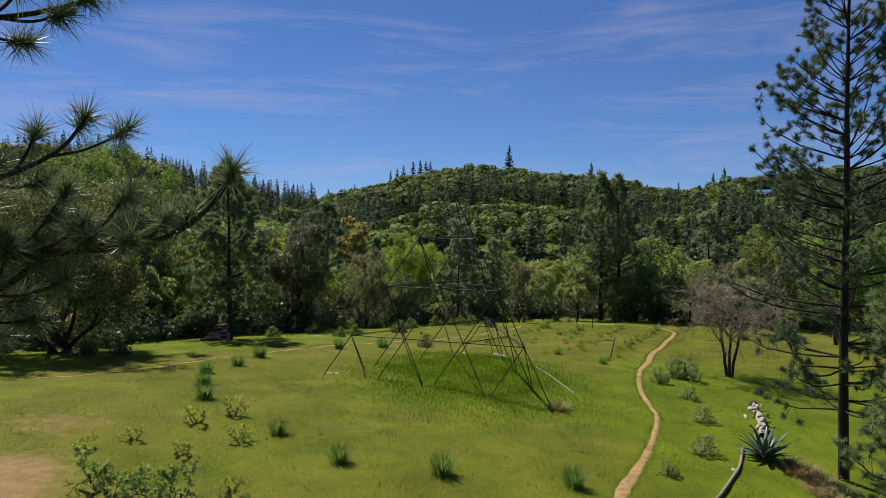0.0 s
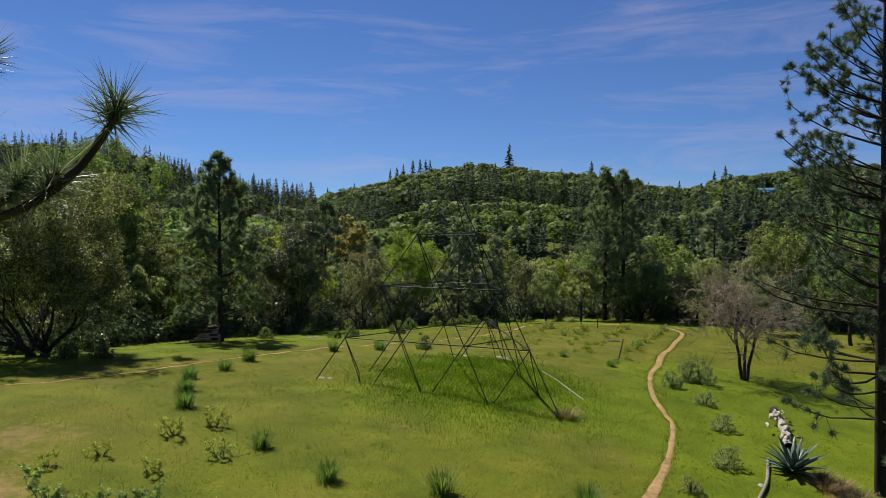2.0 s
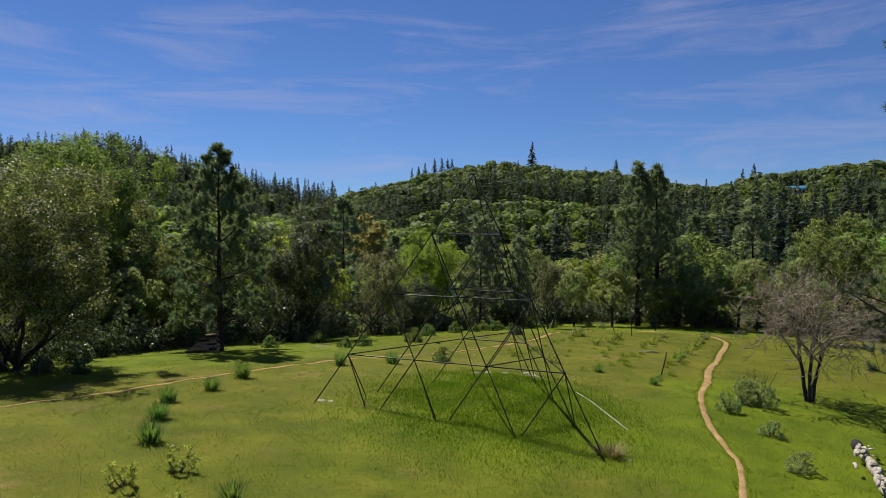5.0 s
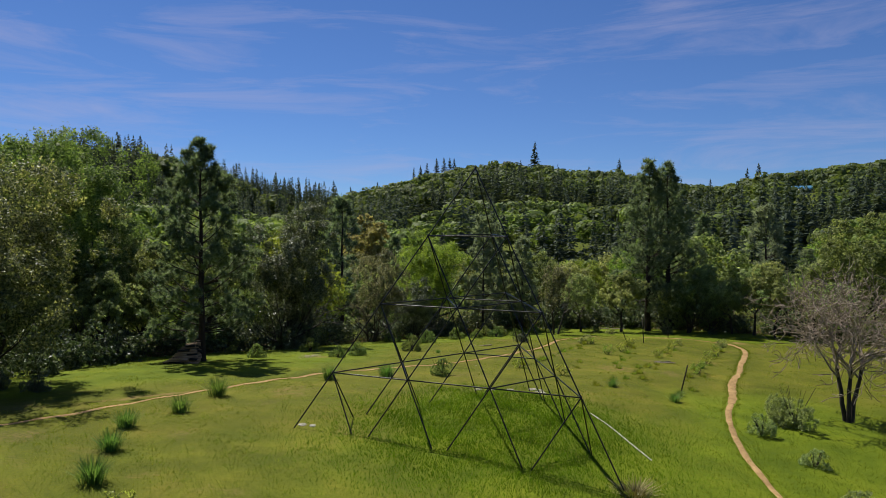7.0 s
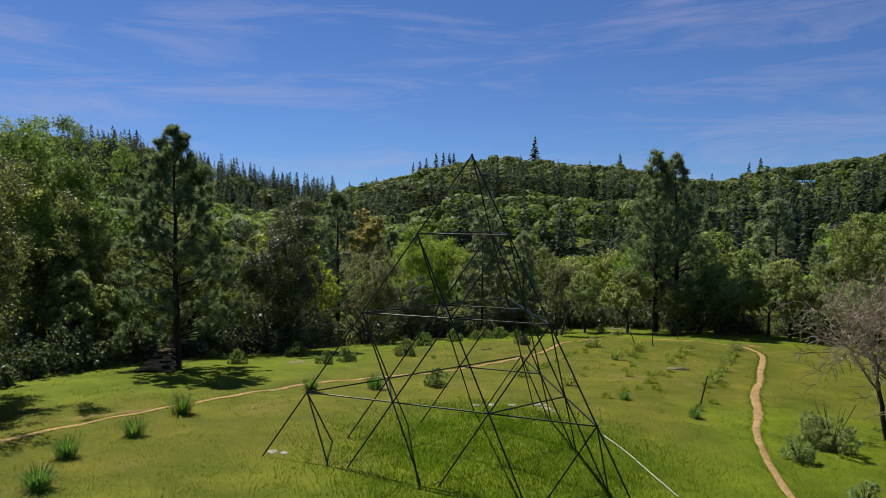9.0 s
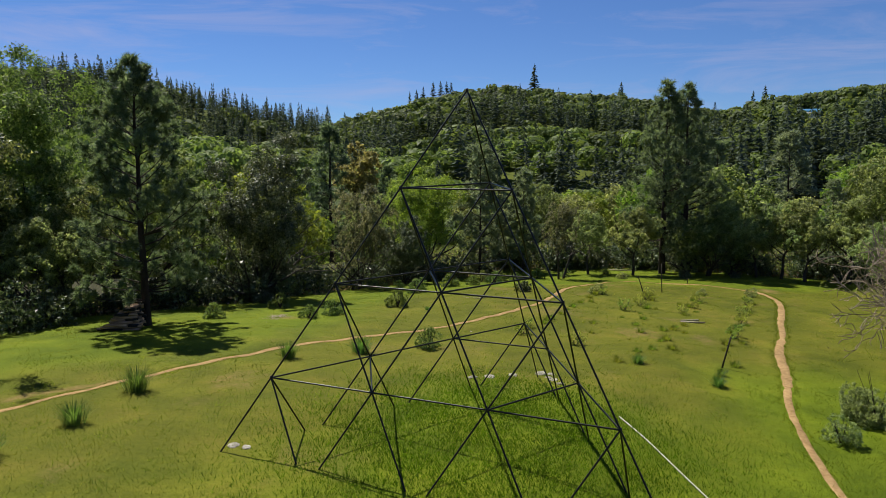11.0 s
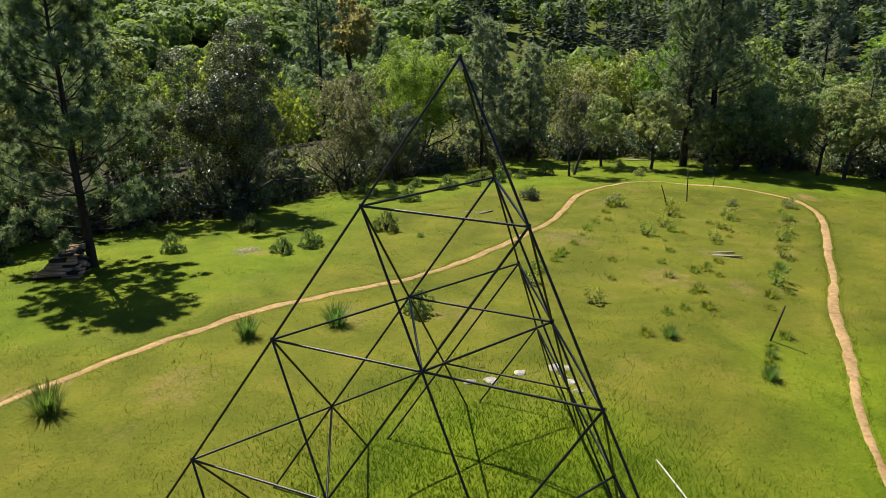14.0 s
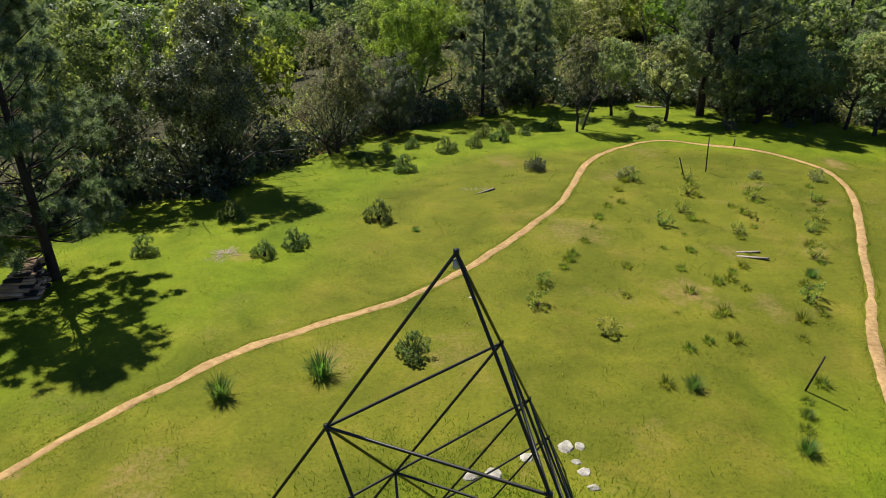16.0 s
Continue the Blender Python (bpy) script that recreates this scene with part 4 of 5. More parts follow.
# ---------- foreground pine boughs ----------
def bough_pine():
    """The pine beside the camera's way: its trunk and the boughs that reach in."""
    global rng
    rng = np.random.default_rng(91)
    tree = empty("long_needled_pine", "pine with long bristling needle bursts on bare curved boughs", "pine tree", "pines", pose(-7.4, 5.6, lz(-7.4, 5.6)))
    o = np.array(tree.matrix_basis.translation)
    mesh_part("trunk", [tube([(0, 0, -0.5), (0.05, 0, 4), (0.0, 0.05, 9), (0.1, 0, 15)], [0.24, 0.2, 0.15, 0.04], 10, False)], M_BARK, tree, "", True)
    segs, cs, ax = [], [], []

    def bough(pts, r, ends):
        p = smooth_line(pts, 0.12)
        segs.append(tube(p - o, np.linspace(r * 1.25, r * 0.5, len(p)), 6, False))
        for e in ends:
            e = np.array(e)
            k = np.argmin(np.linalg.norm(p - e, axis=1))
            k = max(0, k - 4)
            mid = (p[k] + e) / 2 + np.array((0.0, 0, -0.06))
            q = smooth_line([p[k], mid, e], 0.06)
            segs.append(tube(q - o, np.linspace(r * 0.45, 0.012, len(q)), 5, False))
            d = unit(e - mid + np.array((0, 0, 0.05)))
            for s in (0.0, 0.05, 0.10):
                cs.append(e - o - d * s)
                ax.append(d)

    bough([(-7.20, 5.7, 6.60), (-5.35, 6, 6.81), (-4.00, 6.2, 6.93), (-3.00, 6.3, 7.01), (-2.45, 6.25, 7.26), (-2.10, 6.2, 7.66)], 0.045,
          [(-2.09, 6.2, 7.73), (-2.72, 6.3, 7.29), (-3.18, 6.5, 7.53), (-3.40, 6.1, 7.23), (-3.80, 6.4, 7.36), (-2.95, 6, 7.09), (-4.10, 6, 7.11), (-3.50, 6.5, 7.03), (-4.50, 6.2, 7.21), (-2.52, 6.3, 7.31), (-3.10, 6.4, 7.21), (-3.65, 6.3, 7.56), (-4.20, 6.1, 7.46), (-3.30, 6, 7.11), (-3.95, 6.3, 7.06)])
    bough([(-7.20, 5.7, 7.20), (-5.43, 6.4, 7.35), (-4.57, 6.7, 7.65), (-4.07, 6.9, 7.95), (-3.82, 7, 8.30)], 0.04,
          [(-3.81, 7, 8.34), (-3.39, 7, 8.20), (-4.27, 6.9, 8.18), (-4.57, 6.8, 7.85), (-4.87, 6.6, 7.60), (-4.12, 6.8, 7.65), (-5.17, 6.5, 7.70)])
    bough([(-7.20, 5.6, 8.60), (-5.30, 6.1, 9.00), (-4.30, 6.3, 9.10), (-3.60, 6.35, 9.25), (-3.25, 6.35, 9.45)], 0.04,
          [(-3.20, 6.35, 9.50), (-3.65, 6.3, 9.15), (-4.05, 6.4, 8.90), (-4.30, 6.2, 9.35), (-4.60, 6.4, 8.95), (-3.90, 6.1, 9.40), (-3.50, 6.5, 9.40), (-4.80, 6.2, 9.30)])
    bough([(-7.20, 5.6, 5.70), (-5.20, 5.9, 6.08), (-4.30, 6.1, 6.55), (-3.90, 6.2, 6.85)], 0.035,
          [(-3.85, 6.2, 6.90), (-4.20, 6, 6.73), (-4.05, 6.3, 6.55), (-4.50, 6, 6.85), (-4.40, 6.2, 6.50), (-3.65, 6.3, 6.70), (-4.70, 6, 6.55), (-3.90, 6.2, 6.35), (-4.25, 6.3, 6.20), (-4.60, 6.1, 6.25), (-4.00, 6, 7.05)])
    tagged(mesh_part("branchwork", segs, M_BARK, tree), "", "", "", "stuff")
    mesh_part("needle_crown", [needles(np.array(cs), np.array(ax), 72, 0.31, 0.0055, 1.45)], M_LONGN, tree)


bough_pine()
side_pine = put(pine("leaning_young_pine", 13.0, 3.2, 1.0, 22, 93, "bushy young pine with soft drooping needles", None, 0.16, 34, 0.24, 0.008, 20, "pines", 0.2, 0.7, True), 13.1, 18.2)


# ---------- redbud ----------
def bare_tree():
    global rng
    rng = np.random.default_rng(31)
    tree = empty("redbud_tree", "half-bare spreading tree with grey twigs and dark forked trunks", "tree", "", pose(17.9, 44.0, lz(17.9, 44.0)) @ Matrix.Scale(0.93, 4))
    trunk, twigs, tips = [], [], []
    for a, ln in ((2.6, 0.10), (0.3, 0.20), (4.4, 0.08)):
        d = unit(np.array((math.cos(a) * ln, math.sin(a) * ln, 1)))
        base = np.array((math.cos(a) * 0.12, math.sin(a) * 0.12, -0.3))
        pts = [base]
        for k in range(5):
            pts.append(pts[-1] + unit(d + rng.normal(size=3) * 0.08) * 0.62)
        trunk.append(tube(pts, np.linspace(0.13, 0.075, 6), 8, False))
        for k in range(6):
            b = rng.uniform(0, 6.28)
            grow(pts[-1 - k % 2], unit(np.array((math.cos(b) * 1.1, math.sin(b) * 1.1, rng.uniform(1.0, 2.1)))), 2.2, 0.06, 4, twigs, tips, 3, 0.6, 0.72, 0.03, (6, 5, 4, 3, 3, 3), 0.017, 0.85)
    mesh_part("trunk", trunk, M_OAKBARK, tree, "", True)
    tagged(mesh_part("branchwork", twigs, M_TWIG, tree, "dense grey bare twigs"), "", "", "", "stuff")
    t = np.array([p for p, _ in tips])
    c = np.concatenate([t + rng.normal(size=t.shape) * 0.16 for _ in range(2)])
    c = c[c[:, 2] > 2.2]
    mesh_part("leaves", [leaves(c[::3], 0.05, 0.03)], M_BROWN, tree)
    hi = t[t[:, 2] > 4.6]
    c = hi + rng.normal(size=hi.shape) * 0.3
    mesh_part("top_leaves", [leaves(c, 0.06, 0.035)], M_OLIVE, tree, "olive green leaves at the top")


bare_tree()


# ---------- shrubs, clumps and saplings ----------
def grounded(p):
    p[:, 2] = np.abs(p[:, 2]) + 0.03
    return p


def shrub(name, h, r, n, leaf, mat, seed, label, group="shrubs"):
    global rng
    rng = np.random.default_rng(seed)
    s = empty(name, label, "shrub", group)
    segs = []
    for k in range(9):
        a, q = rng.uniform(0, 6.28), rng.uniform(0.2, 0.8)
        segs.append(tube([(0, 0, -0.05), (math.cos(a) * r * q * 0.5, math.sin(a) * r * q * 0.5, h * 0.45), (math.cos(a) * r * q, math.sin(a) * r * q, h * 0.85)], [0.02, 0.014, 0.006], 4, False))
    tagged(mesh_part("stemwork", segs, M_OAKBARK, s), "", "", "", "stuff")
    mesh_part("foliage", [leaves(grounded(crown_points(n, h, r, -h * 0.55, 16, seed)[0]), leaf, leaf * 0.45)], mat, s)
    return s


def clump(name, h, r, n, mat, seed, label, group="clumps of sword leaves"):
    """A tuft of long narrow arching leaves."""
    r2 = np.random.default_rng(seed)
    v, f = [], []
    for k in range(n):
        a, q = r2.uniform(0, 6.28), r2.uniform(0, r * 0.45)
        ln, hh = r2.uniform(0.15, 1.0) * r * 0.8, h * r2.uniform(0.6, 1.1)
        c, s = math.cos(a), math.sin(a)
        w = 0.014
        o = len(v)
        for t, g in ((0, 1.0), (0.55, 0.9), (1.0, 0.1)):
            rr, z = q + ln * t * t, hh * (t - 0.22 * t * t * ln / r)
            v += [(c * rr - s * w * g, s * rr + c * w * g, z - 0.04), (c * rr + s * w * g, s * rr - c * w * g, z - 0.04)]
        f += [(o, o + 1, o + 3, o + 2), (o + 2, o + 3, o + 5, o + 4)]
    ob = new(name, mesh_of(name, [(np.array(v), np.array(f), 0)], [mat]))
    return tagged(ob, label, "plant", group)


def sapling(name, h, seed, label, mat, n=500, leaf=0.045, group="rows of saplings", stems=3, flat=0.5, depth=2):
    """A crooked young tree: leaves in bunches along its twigs."""
    global rng
    rng = np.random.default_rng(seed)
    s = empty(name, label, "sapling", group)
    segs, tips = [], []
    for k in range(stems):
        grow(np.array((0, 0, -0.1)), unit(np.array((rng.normal() * flat, rng.normal() * flat, 1))), h * 0.5, 0.022 * h + 0.008, depth, segs, tips, 3, 0.8, 0.7, 0.0, (6, 5, 4, 3, 3, 3), 0.008)
    mesh_part("stem", segs, M_OAKBARK, s)
    at = np.concatenate([v for v, _ in segs if v[:, 2].max() > 0.3 * h])
    at = at[rng.integers(0, len(at), n // 7)]
    c = np.repeat(at, 7, 0)
    c = c + rng.normal(size=c.shape) * leaf * 0.9
    c = c[c[:, 2] > 0.06]
    mesh_part("leaves", [leaves(c, leaf, leaf * 0.6)], mat, s)
    return s


def scatter(proto, spots, lo, hi, seed):
    r2 = np.random.default_rng(seed)
    for k, (x, y) in enumerate(spots):
        s, a = r2.uniform(lo, hi), r2.uniform(0, 360)
        if k == 0:
            put(proto, x, y, s, a)
        else:
            again(proto, x, y, s, a)


iris = clump("sword_leaf_clump", 0.92, 0.72, 260, M_IRIS, 1, "dark green clump of upright sword-shaped leaves in the meadow")
scatter(iris, [(-6.7, 46.8), (-3.9, 48.1), (-10.0, 29.7), (-5.9, 25.2), (-3.4, 22.7), (-0.1, 22.5), (4.1, 22.4), (-11.0, 32.7), (-10.6, 41.5), (-10.9, 38.1), (-11.75, 35.4)], 0.75, 1.05, 2)
for x, y, s in ((10.3, 45.3, 0.6), (7.9, 48.0, 0.6), (15.2, 56.3, 0.55), (11.0, 46.9, 0.45), (-1.6, 60.4, 0.4)):
    again(iris, x, y, s, x * 90)
bush = shrub("meadow_bush", 1.25, 0.75, 4200, 0.042, M_BUSH, 3, "rounded grey-green bush with small leaves in the grass")
scatter(bush, [(-3.5, 61.9), (-0.4, 75.3), (1.4, 76.7), (4.0, 80.9), (-11.0, 62.5), (3.3, 78.2), (5.2, 80.1), (7.2, 81.3), (-2.9, 70.8), (-5.5, 73.3), (-13.6, 57.9), (-6.9, 58.5), (-8.1, 57.5), (-6.5, 75.2), (-4.6, 76.4), (-2.9, 77.2), (2.2, 79.5), (-16.9, 63.0), (9.9, 83.0), (13.8, 84.4), (-1.05, 49.3)], 0.55, 1.05, 4)
dark_bush = shrub("dark_bush", 1.3, 0.7, 4200, 0.042, M_LIVE, 5, "small dark evergreen bush in the meadow")
scatter(dark_bush, [(5.0, 70.5), (-18.7, 41.6), (-21.0, 42.0), (-13.0, 66.0), (20.0, 80.5), (24.5, 81.0)], 0.7, 1.1, 6)
big_bush = put(shrub("broad_green_bush", 2.0, 1.3, 10000, 0.046, M_GREY, 7, "broad dense green bush beside the dirt path"), 14.6, 42.2)
low = shrub("low_green_shrub", 0.72, 0.65, 1500, 0.042, M_GREY, 8, "low leafy green shrub in bright grass")
scatter(low, [(12.3, 40.1), (12.7, 36.5), (11.9, 32.3), (10.1, 27.4), (7.8, 24.4), (21.0, 68.9), (17.5, 68.9), (10.1, 68.7), (14.4, 80.0)], 0.8, 1.2, 9)
# dark shrubs added to hide lit ground and stand for shade below the crowns
under = shrub("understory_shrub", 2.6, 1.9, 1900, 0.125, M_LIVE, 10, "dark shrub added to fill the shade under the woodland trees", "understory")
spots = []
for k in range(75):
    x = fill_rng.uniform(-28, 44)
    spots.append((x, float(np.interp(x, EDGE_X, EDGE_Y)) + fill_rng.uniform(0.2, 4.5)))
for k in range(22):
    x = fill_rng.uniform(-40, -21)
    spots.append((x, 44 + (x + 21) * -0.2 + fill_rng.uniform(2, 16)))
for k in range(60):
    x = fill_rng.uniform(-50, 55)
    spots.append((x, float(np.interp(x, EDGE_X, EDGE_Y)) + fill_rng.uniform(0.0, 14)))
for k in range(18):
    x = fill_rng.uniform(-21, -5)
    spots.append((x, float(np.interp(x, EDGE_X, EDGE_Y)) + fill_rng.uniform(2.5, 8)))
# more of them, added for the dark shade left of the live oak
spots += [(-27.0, 43.5), (-29.0, 46.0), (-25.8, 47.0), (-30.5, 42.0), (-28.5, 49.0), (-32.0, 44.5)]
scatter(under, [(x, y) for x, y in spots if not (x > 0 and y < 56)], 0.6, 1.3, 11)

vine = sapling("sapling", 1.2, 50, "small crooked sapling with sparse young leaves in a row", M_PALE, 620, 0.045, "rows of saplings", 3, 0.22)
scatter(vine, [(10.3, 68.0), (13.5, 68.5), (11.8, 63.2), (10.3, 61.3), (16.0, 65.6), (15.1, 62.7), (13.7, 60.5), (19.4, 65.2), (18.2, 62.7), (17.4, 61.1), (16.1, 58.2), (14.2, 54.3), 
               (3.8, 55.0), (3.3, 53.1), (5.8, 51.0), (-9.0, 25.9), (-8.0, 27.0), (-10.3, 23.4), (-11.3, 22.1), (-8.2, 22.2), (-6.8, 23.8), (-6.0, 19.6), (12.8, 66.0)], 0.6, 0.95, 12)
weed = clump("coarse_grass_clump", 0.5, 0.5, 110, M_TUFT, 52, "loose tuft of coarse light green grass along a planted row", "grass tufts")
ROWS_OF = [((10.3, 69), (3.0, 52)), ((14, 69), (7, 47)), ((17.6, 69), (9.6, 50)), ((21, 69), (10.3, 45))]
extra = [(a[0] + (b[0] - a[0]) * t + 0.35 * math.sin(37 * t + a[0]), a[1] + (b[1] - a[1]) * t) for a, b in ROWS_OF for t in (0.06, 0.15, 0.22, 0.31, 0.40, 0.48, 0.57, 0.66, 0.74, 0.85, 0.95)]
scatter(weed, extra + [(11.3, 47.6), (8.9, 64.4), (6.2, 59.1), (5.2, 57.2), (11.0, 55.4), (9.2, 50.8), (7.0, 53.9), (10.1, 52.6), (11.6, 55.7), (7.6, 56.6), (12.6, 57.0), (9.6, 58.6), (13.3, 52.6), (16.6, 59.6), (12.4, 61.9), (14.5, 64.0), (18.8, 63.9)], 0.4, 0.95, 13)
apple = sapling("fruit_sapling", 1.7, 54, "gnarled young fruit tree with fresh pale green leaves", M_APPLE, 1700, 0.042, "fruit saplings", 3, 0.9, 3)
scatter(apple, [(-9.2, 18.9), (-7.0, 17.6)], 0.9, 1.05, 14)
again(apple, -5.8, 18.2, 0.55, 200)


straw = clump("dry_brush", 0.55, 0.95, 200, M_DRY, 21, "heap of dry brown grass and brush beside the agave", "dry brush")
scatter(straw, [(13.3, 26.9), (13.2, 25.3), (13.9, 25.6), (5.2, 31.9), (12.9, 24.3), (13.0, 26.1), (13.7, 26.4), (13.5, 24.7), (13.1, 23.6), (14.1, 24.7)], 0.6, 1.1, 22)


stalks = clump("dead_stalks", 0.16, 1.1, 150, M_TWIG, 23, "flattened patch of pale dead stalks in green grass", "dead stalks")
scatter(stalks, [(-9.9, 57.7), (-10.8, 55.4), (-10.3, 56.5), (4.0, 67.5), (1.3, 66.2), (9.1, 54.7)], 0.6, 1.0, 24)


# ---------- agave, logs, stones and timber ----------
def agave():
    r2 = np.random.default_rng(3)
    x, y = 12.5, 27.4
    a_thing = empty("agave", "large blue-grey agave rosette beside a fallen log", "agave", "", pose(x, y, lz(x, y)))
    for k in range(30):
        az, el = k * 2.4, 0.10 + 1.15 * (1 - k / 30) ** 0.8
        ln = r2.uniform(1.1, 1.4)
        v = []
        for t in (0, 0.25, 0.55, 0.8, 1.0):
            w = (0.085, 0.115, 0.095, 0.055, 0.004)[(0, 0.25, 0.55, 0.8, 1.0).index(t)]
            e = el + 0.22 * t
            q, z = math.sin(e) * ln * t + 0.05, math.cos(e) * ln * t + 0.03
            v += [(q, -w, z + w * 0.45), (q + 0.012, 0, z), (q, w, z + w * 0.45), (q + 0.01, 0, z - 0.03 * (1 - t))]
        f = []
        for s in range(4):
            o = s * 4
            f += [(o, o + 1, o + 5, o + 4), (o + 1, o + 2, o + 6, o + 5), (o + 2, o + 3, o + 7, o + 6), (o + 3, o, o + 4, o + 7)]
        m = pose(0, 0, 0, 0, 0, math.degrees(az))
        mesh_part("leaf", [moved((np.array(v), np.array(f)), m)], M_AGAVE, a_thing, "", True)


agave()


def on_land(pts, lift):
    return [(x, y, lz(x, y) + lift) for x, y in pts]


rng = np.random.default_rng(71)
log = empty("fallen_log", "pale fallen log with peeling bark and a charred black end", "log", "", pose(14.9, 33.2, lz(14.9, 33.2)))
lo_ = np.array(log.matrix_basis.translation)
lp = smooth_line(np.array(on_land([(15.6, 35.4), (15.0, 33.5), (14.3, 31.6), (13.6, 29.9)], 0.2)), 0.25)
mesh_part("bark", [tube(lp + rng.normal(size=lp.shape) * 0.025 - lo_, 0.165 + rng.normal(size=len(lp)) * 0.035, 9, False)], M_PALEWOOD, log, "", True)
mesh_part("charred_end", [tube(np.array([lp[0] + np.array((0.15, 0.46, 0.06)), lp[0] + np.array((0.14, 0.42, 0.05)), lp[0] + np.array((0.09, 0.25, 0.03)), lp[0] + np.array((-0.02, -0.05, 0.0)), lp[0] + np.array((-0.06, -0.2, 0.0))]) - lo_, [0.005, 0.15, 0.21, 0.22, 0.185], 9, False)], M_CHAR, log, "burnt black end")
for k in range(26):
    p = lp[rng.integers(2, len(lp) - 1)] + rng.normal(size=3) * np.array((0.22, 0.2, 0.02)) + np.array((0, 0, 0.20))
    sl = mesh_part("bark_flake", [box(-0.16, 0.16, -0.06, 0.06, 0, 0.03, 0.012)], M_PALEWOOD, log)
    sl.matrix_basis = Matrix.Translation(Vector(p - lo_)) @ pose(0, 0, 0, rng.uniform(-25, 25), rng.uniform(-25, 25), rng.uniform(40, 90))
pole = new("fallen_pole", smooth(mesh_of("fallen_pole", [(*tube(smooth_line(np.array(on_land([(12.1, 28.5), (11.5, 27.2), (10.86, 25.9), (9.9, 24.3), (8.86, 22.7), (8.4, 22.1)], 0.06)), 0.3), 0.06, 8, False), 0)], [M_GREYWOOD])))
tagged(pole, "long curved grey dead branch lying in the grass", "branch")
pipe = new("white_pipe", smooth(mesh_of("white_pipe", [(*tube(smooth_line(np.array(on_land([(5.3, 39.9), (5.47, 39.2), (5.75, 37.9), (6.1, 36.5), (6.5, 35.0)], 0.03)), 0.4), 0.022, 8), 0)], [M_PVC])))
tagged(pipe, "thin white plastic pipe lying on the grass", "pipe")


def stone(x, y, r, seed, label="pale weathered fieldstone in the grass", group="ring of stones", flat=0.6):
    r2 = np.random.default_rng(seed)
    bm = bmesh.new()
    bmesh.ops.create_icosphere(bm, subdivisions=2, radius=r)
    for v in bm.verts:
        k = 1 + 0.3 * noise.noise(v.co * (1.6 / r) + Vector((seed, 0, 0))) + r2.uniform(-0.05, 0.05)
        v.co = Vector((v.co.x * k * 1.25, v.co.y * k, v.co.z * k * flat))
    me = bpy.data.meshes.new("stone")
    bm.to_mesh(me)
    bm.free()
    me.materials.append(M_STONE)
    o = new("stone", me)
    o.matrix_basis = pose(x, y, lz(x, y) + r * flat * 0.05, 0, 0, r2.uniform(0, 360))
    return tagged(o, label, "stone", group)


for k, (x, y, r) in enumerate(((0.8, 43.3, 0.25), (1.4, 43.4, 0.32), (2.3, 44.2, 0.3), (3.4, 44.7, 0.34), (3.8, 44.8, 0.24), (3.75, 43.7, 0.26), (3.9, 43.1, 0.2), (3.6, 44.1, 0.18), (-5.85, 36.9, 0.27), (-5.45, 36.75, 0.2), (5.3, 32.0, 0.2), (5.8, 31.6, 0.14), (10.62, 25.75, 0.22), (0.9, 53.6, 0.1))):
    stone(x, y, r * 0.62, k + 1, flat=0.36)


def wood_pile():
    """Courses of short boards and split logs, stepped back on one side."""
    global rng
    rng = np.random.default_rng(81)
    x, y = -16.75, 53.9
    pile = empty("wood_pile", "stepped stack of weathered brown split logs under a pine", "wood pile", "", pose(x, y, lz(x, y), 0, 0, 8))
    for k in range(9):
        z = 0.07 + k * 0.128
        left, right = -1.15 + 0.15 * k, 0.85 - 0.03 * k
        for q in range(5):
            yy = -0.62 + q * 0.31 + rng.normal() * 0.05 + 0.03 * k
            at = left + rng.uniform(-0.16, 0.16)
            while at < right - 0.2:
                end = min(at + rng.uniform(0.5, 1.3), right + rng.uniform(-0.1, 0.12))
                w, h = rng.uniform(0.10, 0.16), rng.uniform(0.045, 0.062)
                b = mesh_part("split_log", [box(at, end, -w, w, -h, h, 0.02)], M_WOOD if rng.uniform() < 0.72 else M_CHAR, pile)
                b.matrix_basis = pose(0, yy, z, rng.uniform(-9, 9), rng.uniform(-2.5, 2.5), rng.uniform(-5, 5))
                at = end + rng.uniform(0.02, 0.08)


wood_pile()


def stake(x, y, h, lean, turn, r=0.035):
    o = new("wooden_stake", mesh_of("wooden_stake", [(*tube([(0, 0, -0.2), (0.01, 0, h * 0.5), (0, 0.01, h)], [r, r, r * 0.9], 6), 0)], [M_OAKBARK]))
    o.matrix_basis = pose(x, y, lz(x, y), lean, 0, turn)
    return tagged(o, "dark weathered stake driven into the meadow", "stake", "garden stakes")


stake(15.0, 69.9, 2.1, 4, 200)
stake(13.4, 68.7, 1.5, 24, 300)
stake(11.5, 48.2, 1.4, 13, 75)
stake(18.6, 75.6, 0.5, 5, 0)


def plank_on_ground(x0, y0, x1, y1, w, name, label, cat):
    ln = math.hypot(x1 - x0, y1 - y0)
    o = new(name, mesh_of(name, [(*box(-ln / 2, ln / 2, -w / 2, w / 2, 0, 0.05, 0.01), 0)], [M_GREYWOOD]))
    x, y = (x0 + x1) / 2, (y0 + y1) / 2
    o.matrix_basis = pose(x, y, lz(x, y) + 0.01, 0, 0, math.degrees(math.atan2(y1 - y0, x1 - x0)))
    return tagged(o, label, cat)


plank_on_ground(12.7, 58.0, 14.0, 57.75, 0.13, "grey_plank", "grey weathered plank lying in the grass", "plank")
plank_on_ground(12.8, 58.4, 13.9, 58.45, 0.10, "grey_plank", "narrow grey batten lying against a plank", "plank")
plank_on_ground(1.3, 65.8, 2.4, 66.7, 0.09, "grey_stick", "thin grey stick lying in the meadow", "stick")
plank_on_ground(15.0, 88.6, 17.6, 88.0, 0.2, "fallen_log", "pale fallen trunk at the edge of the woods", "log")


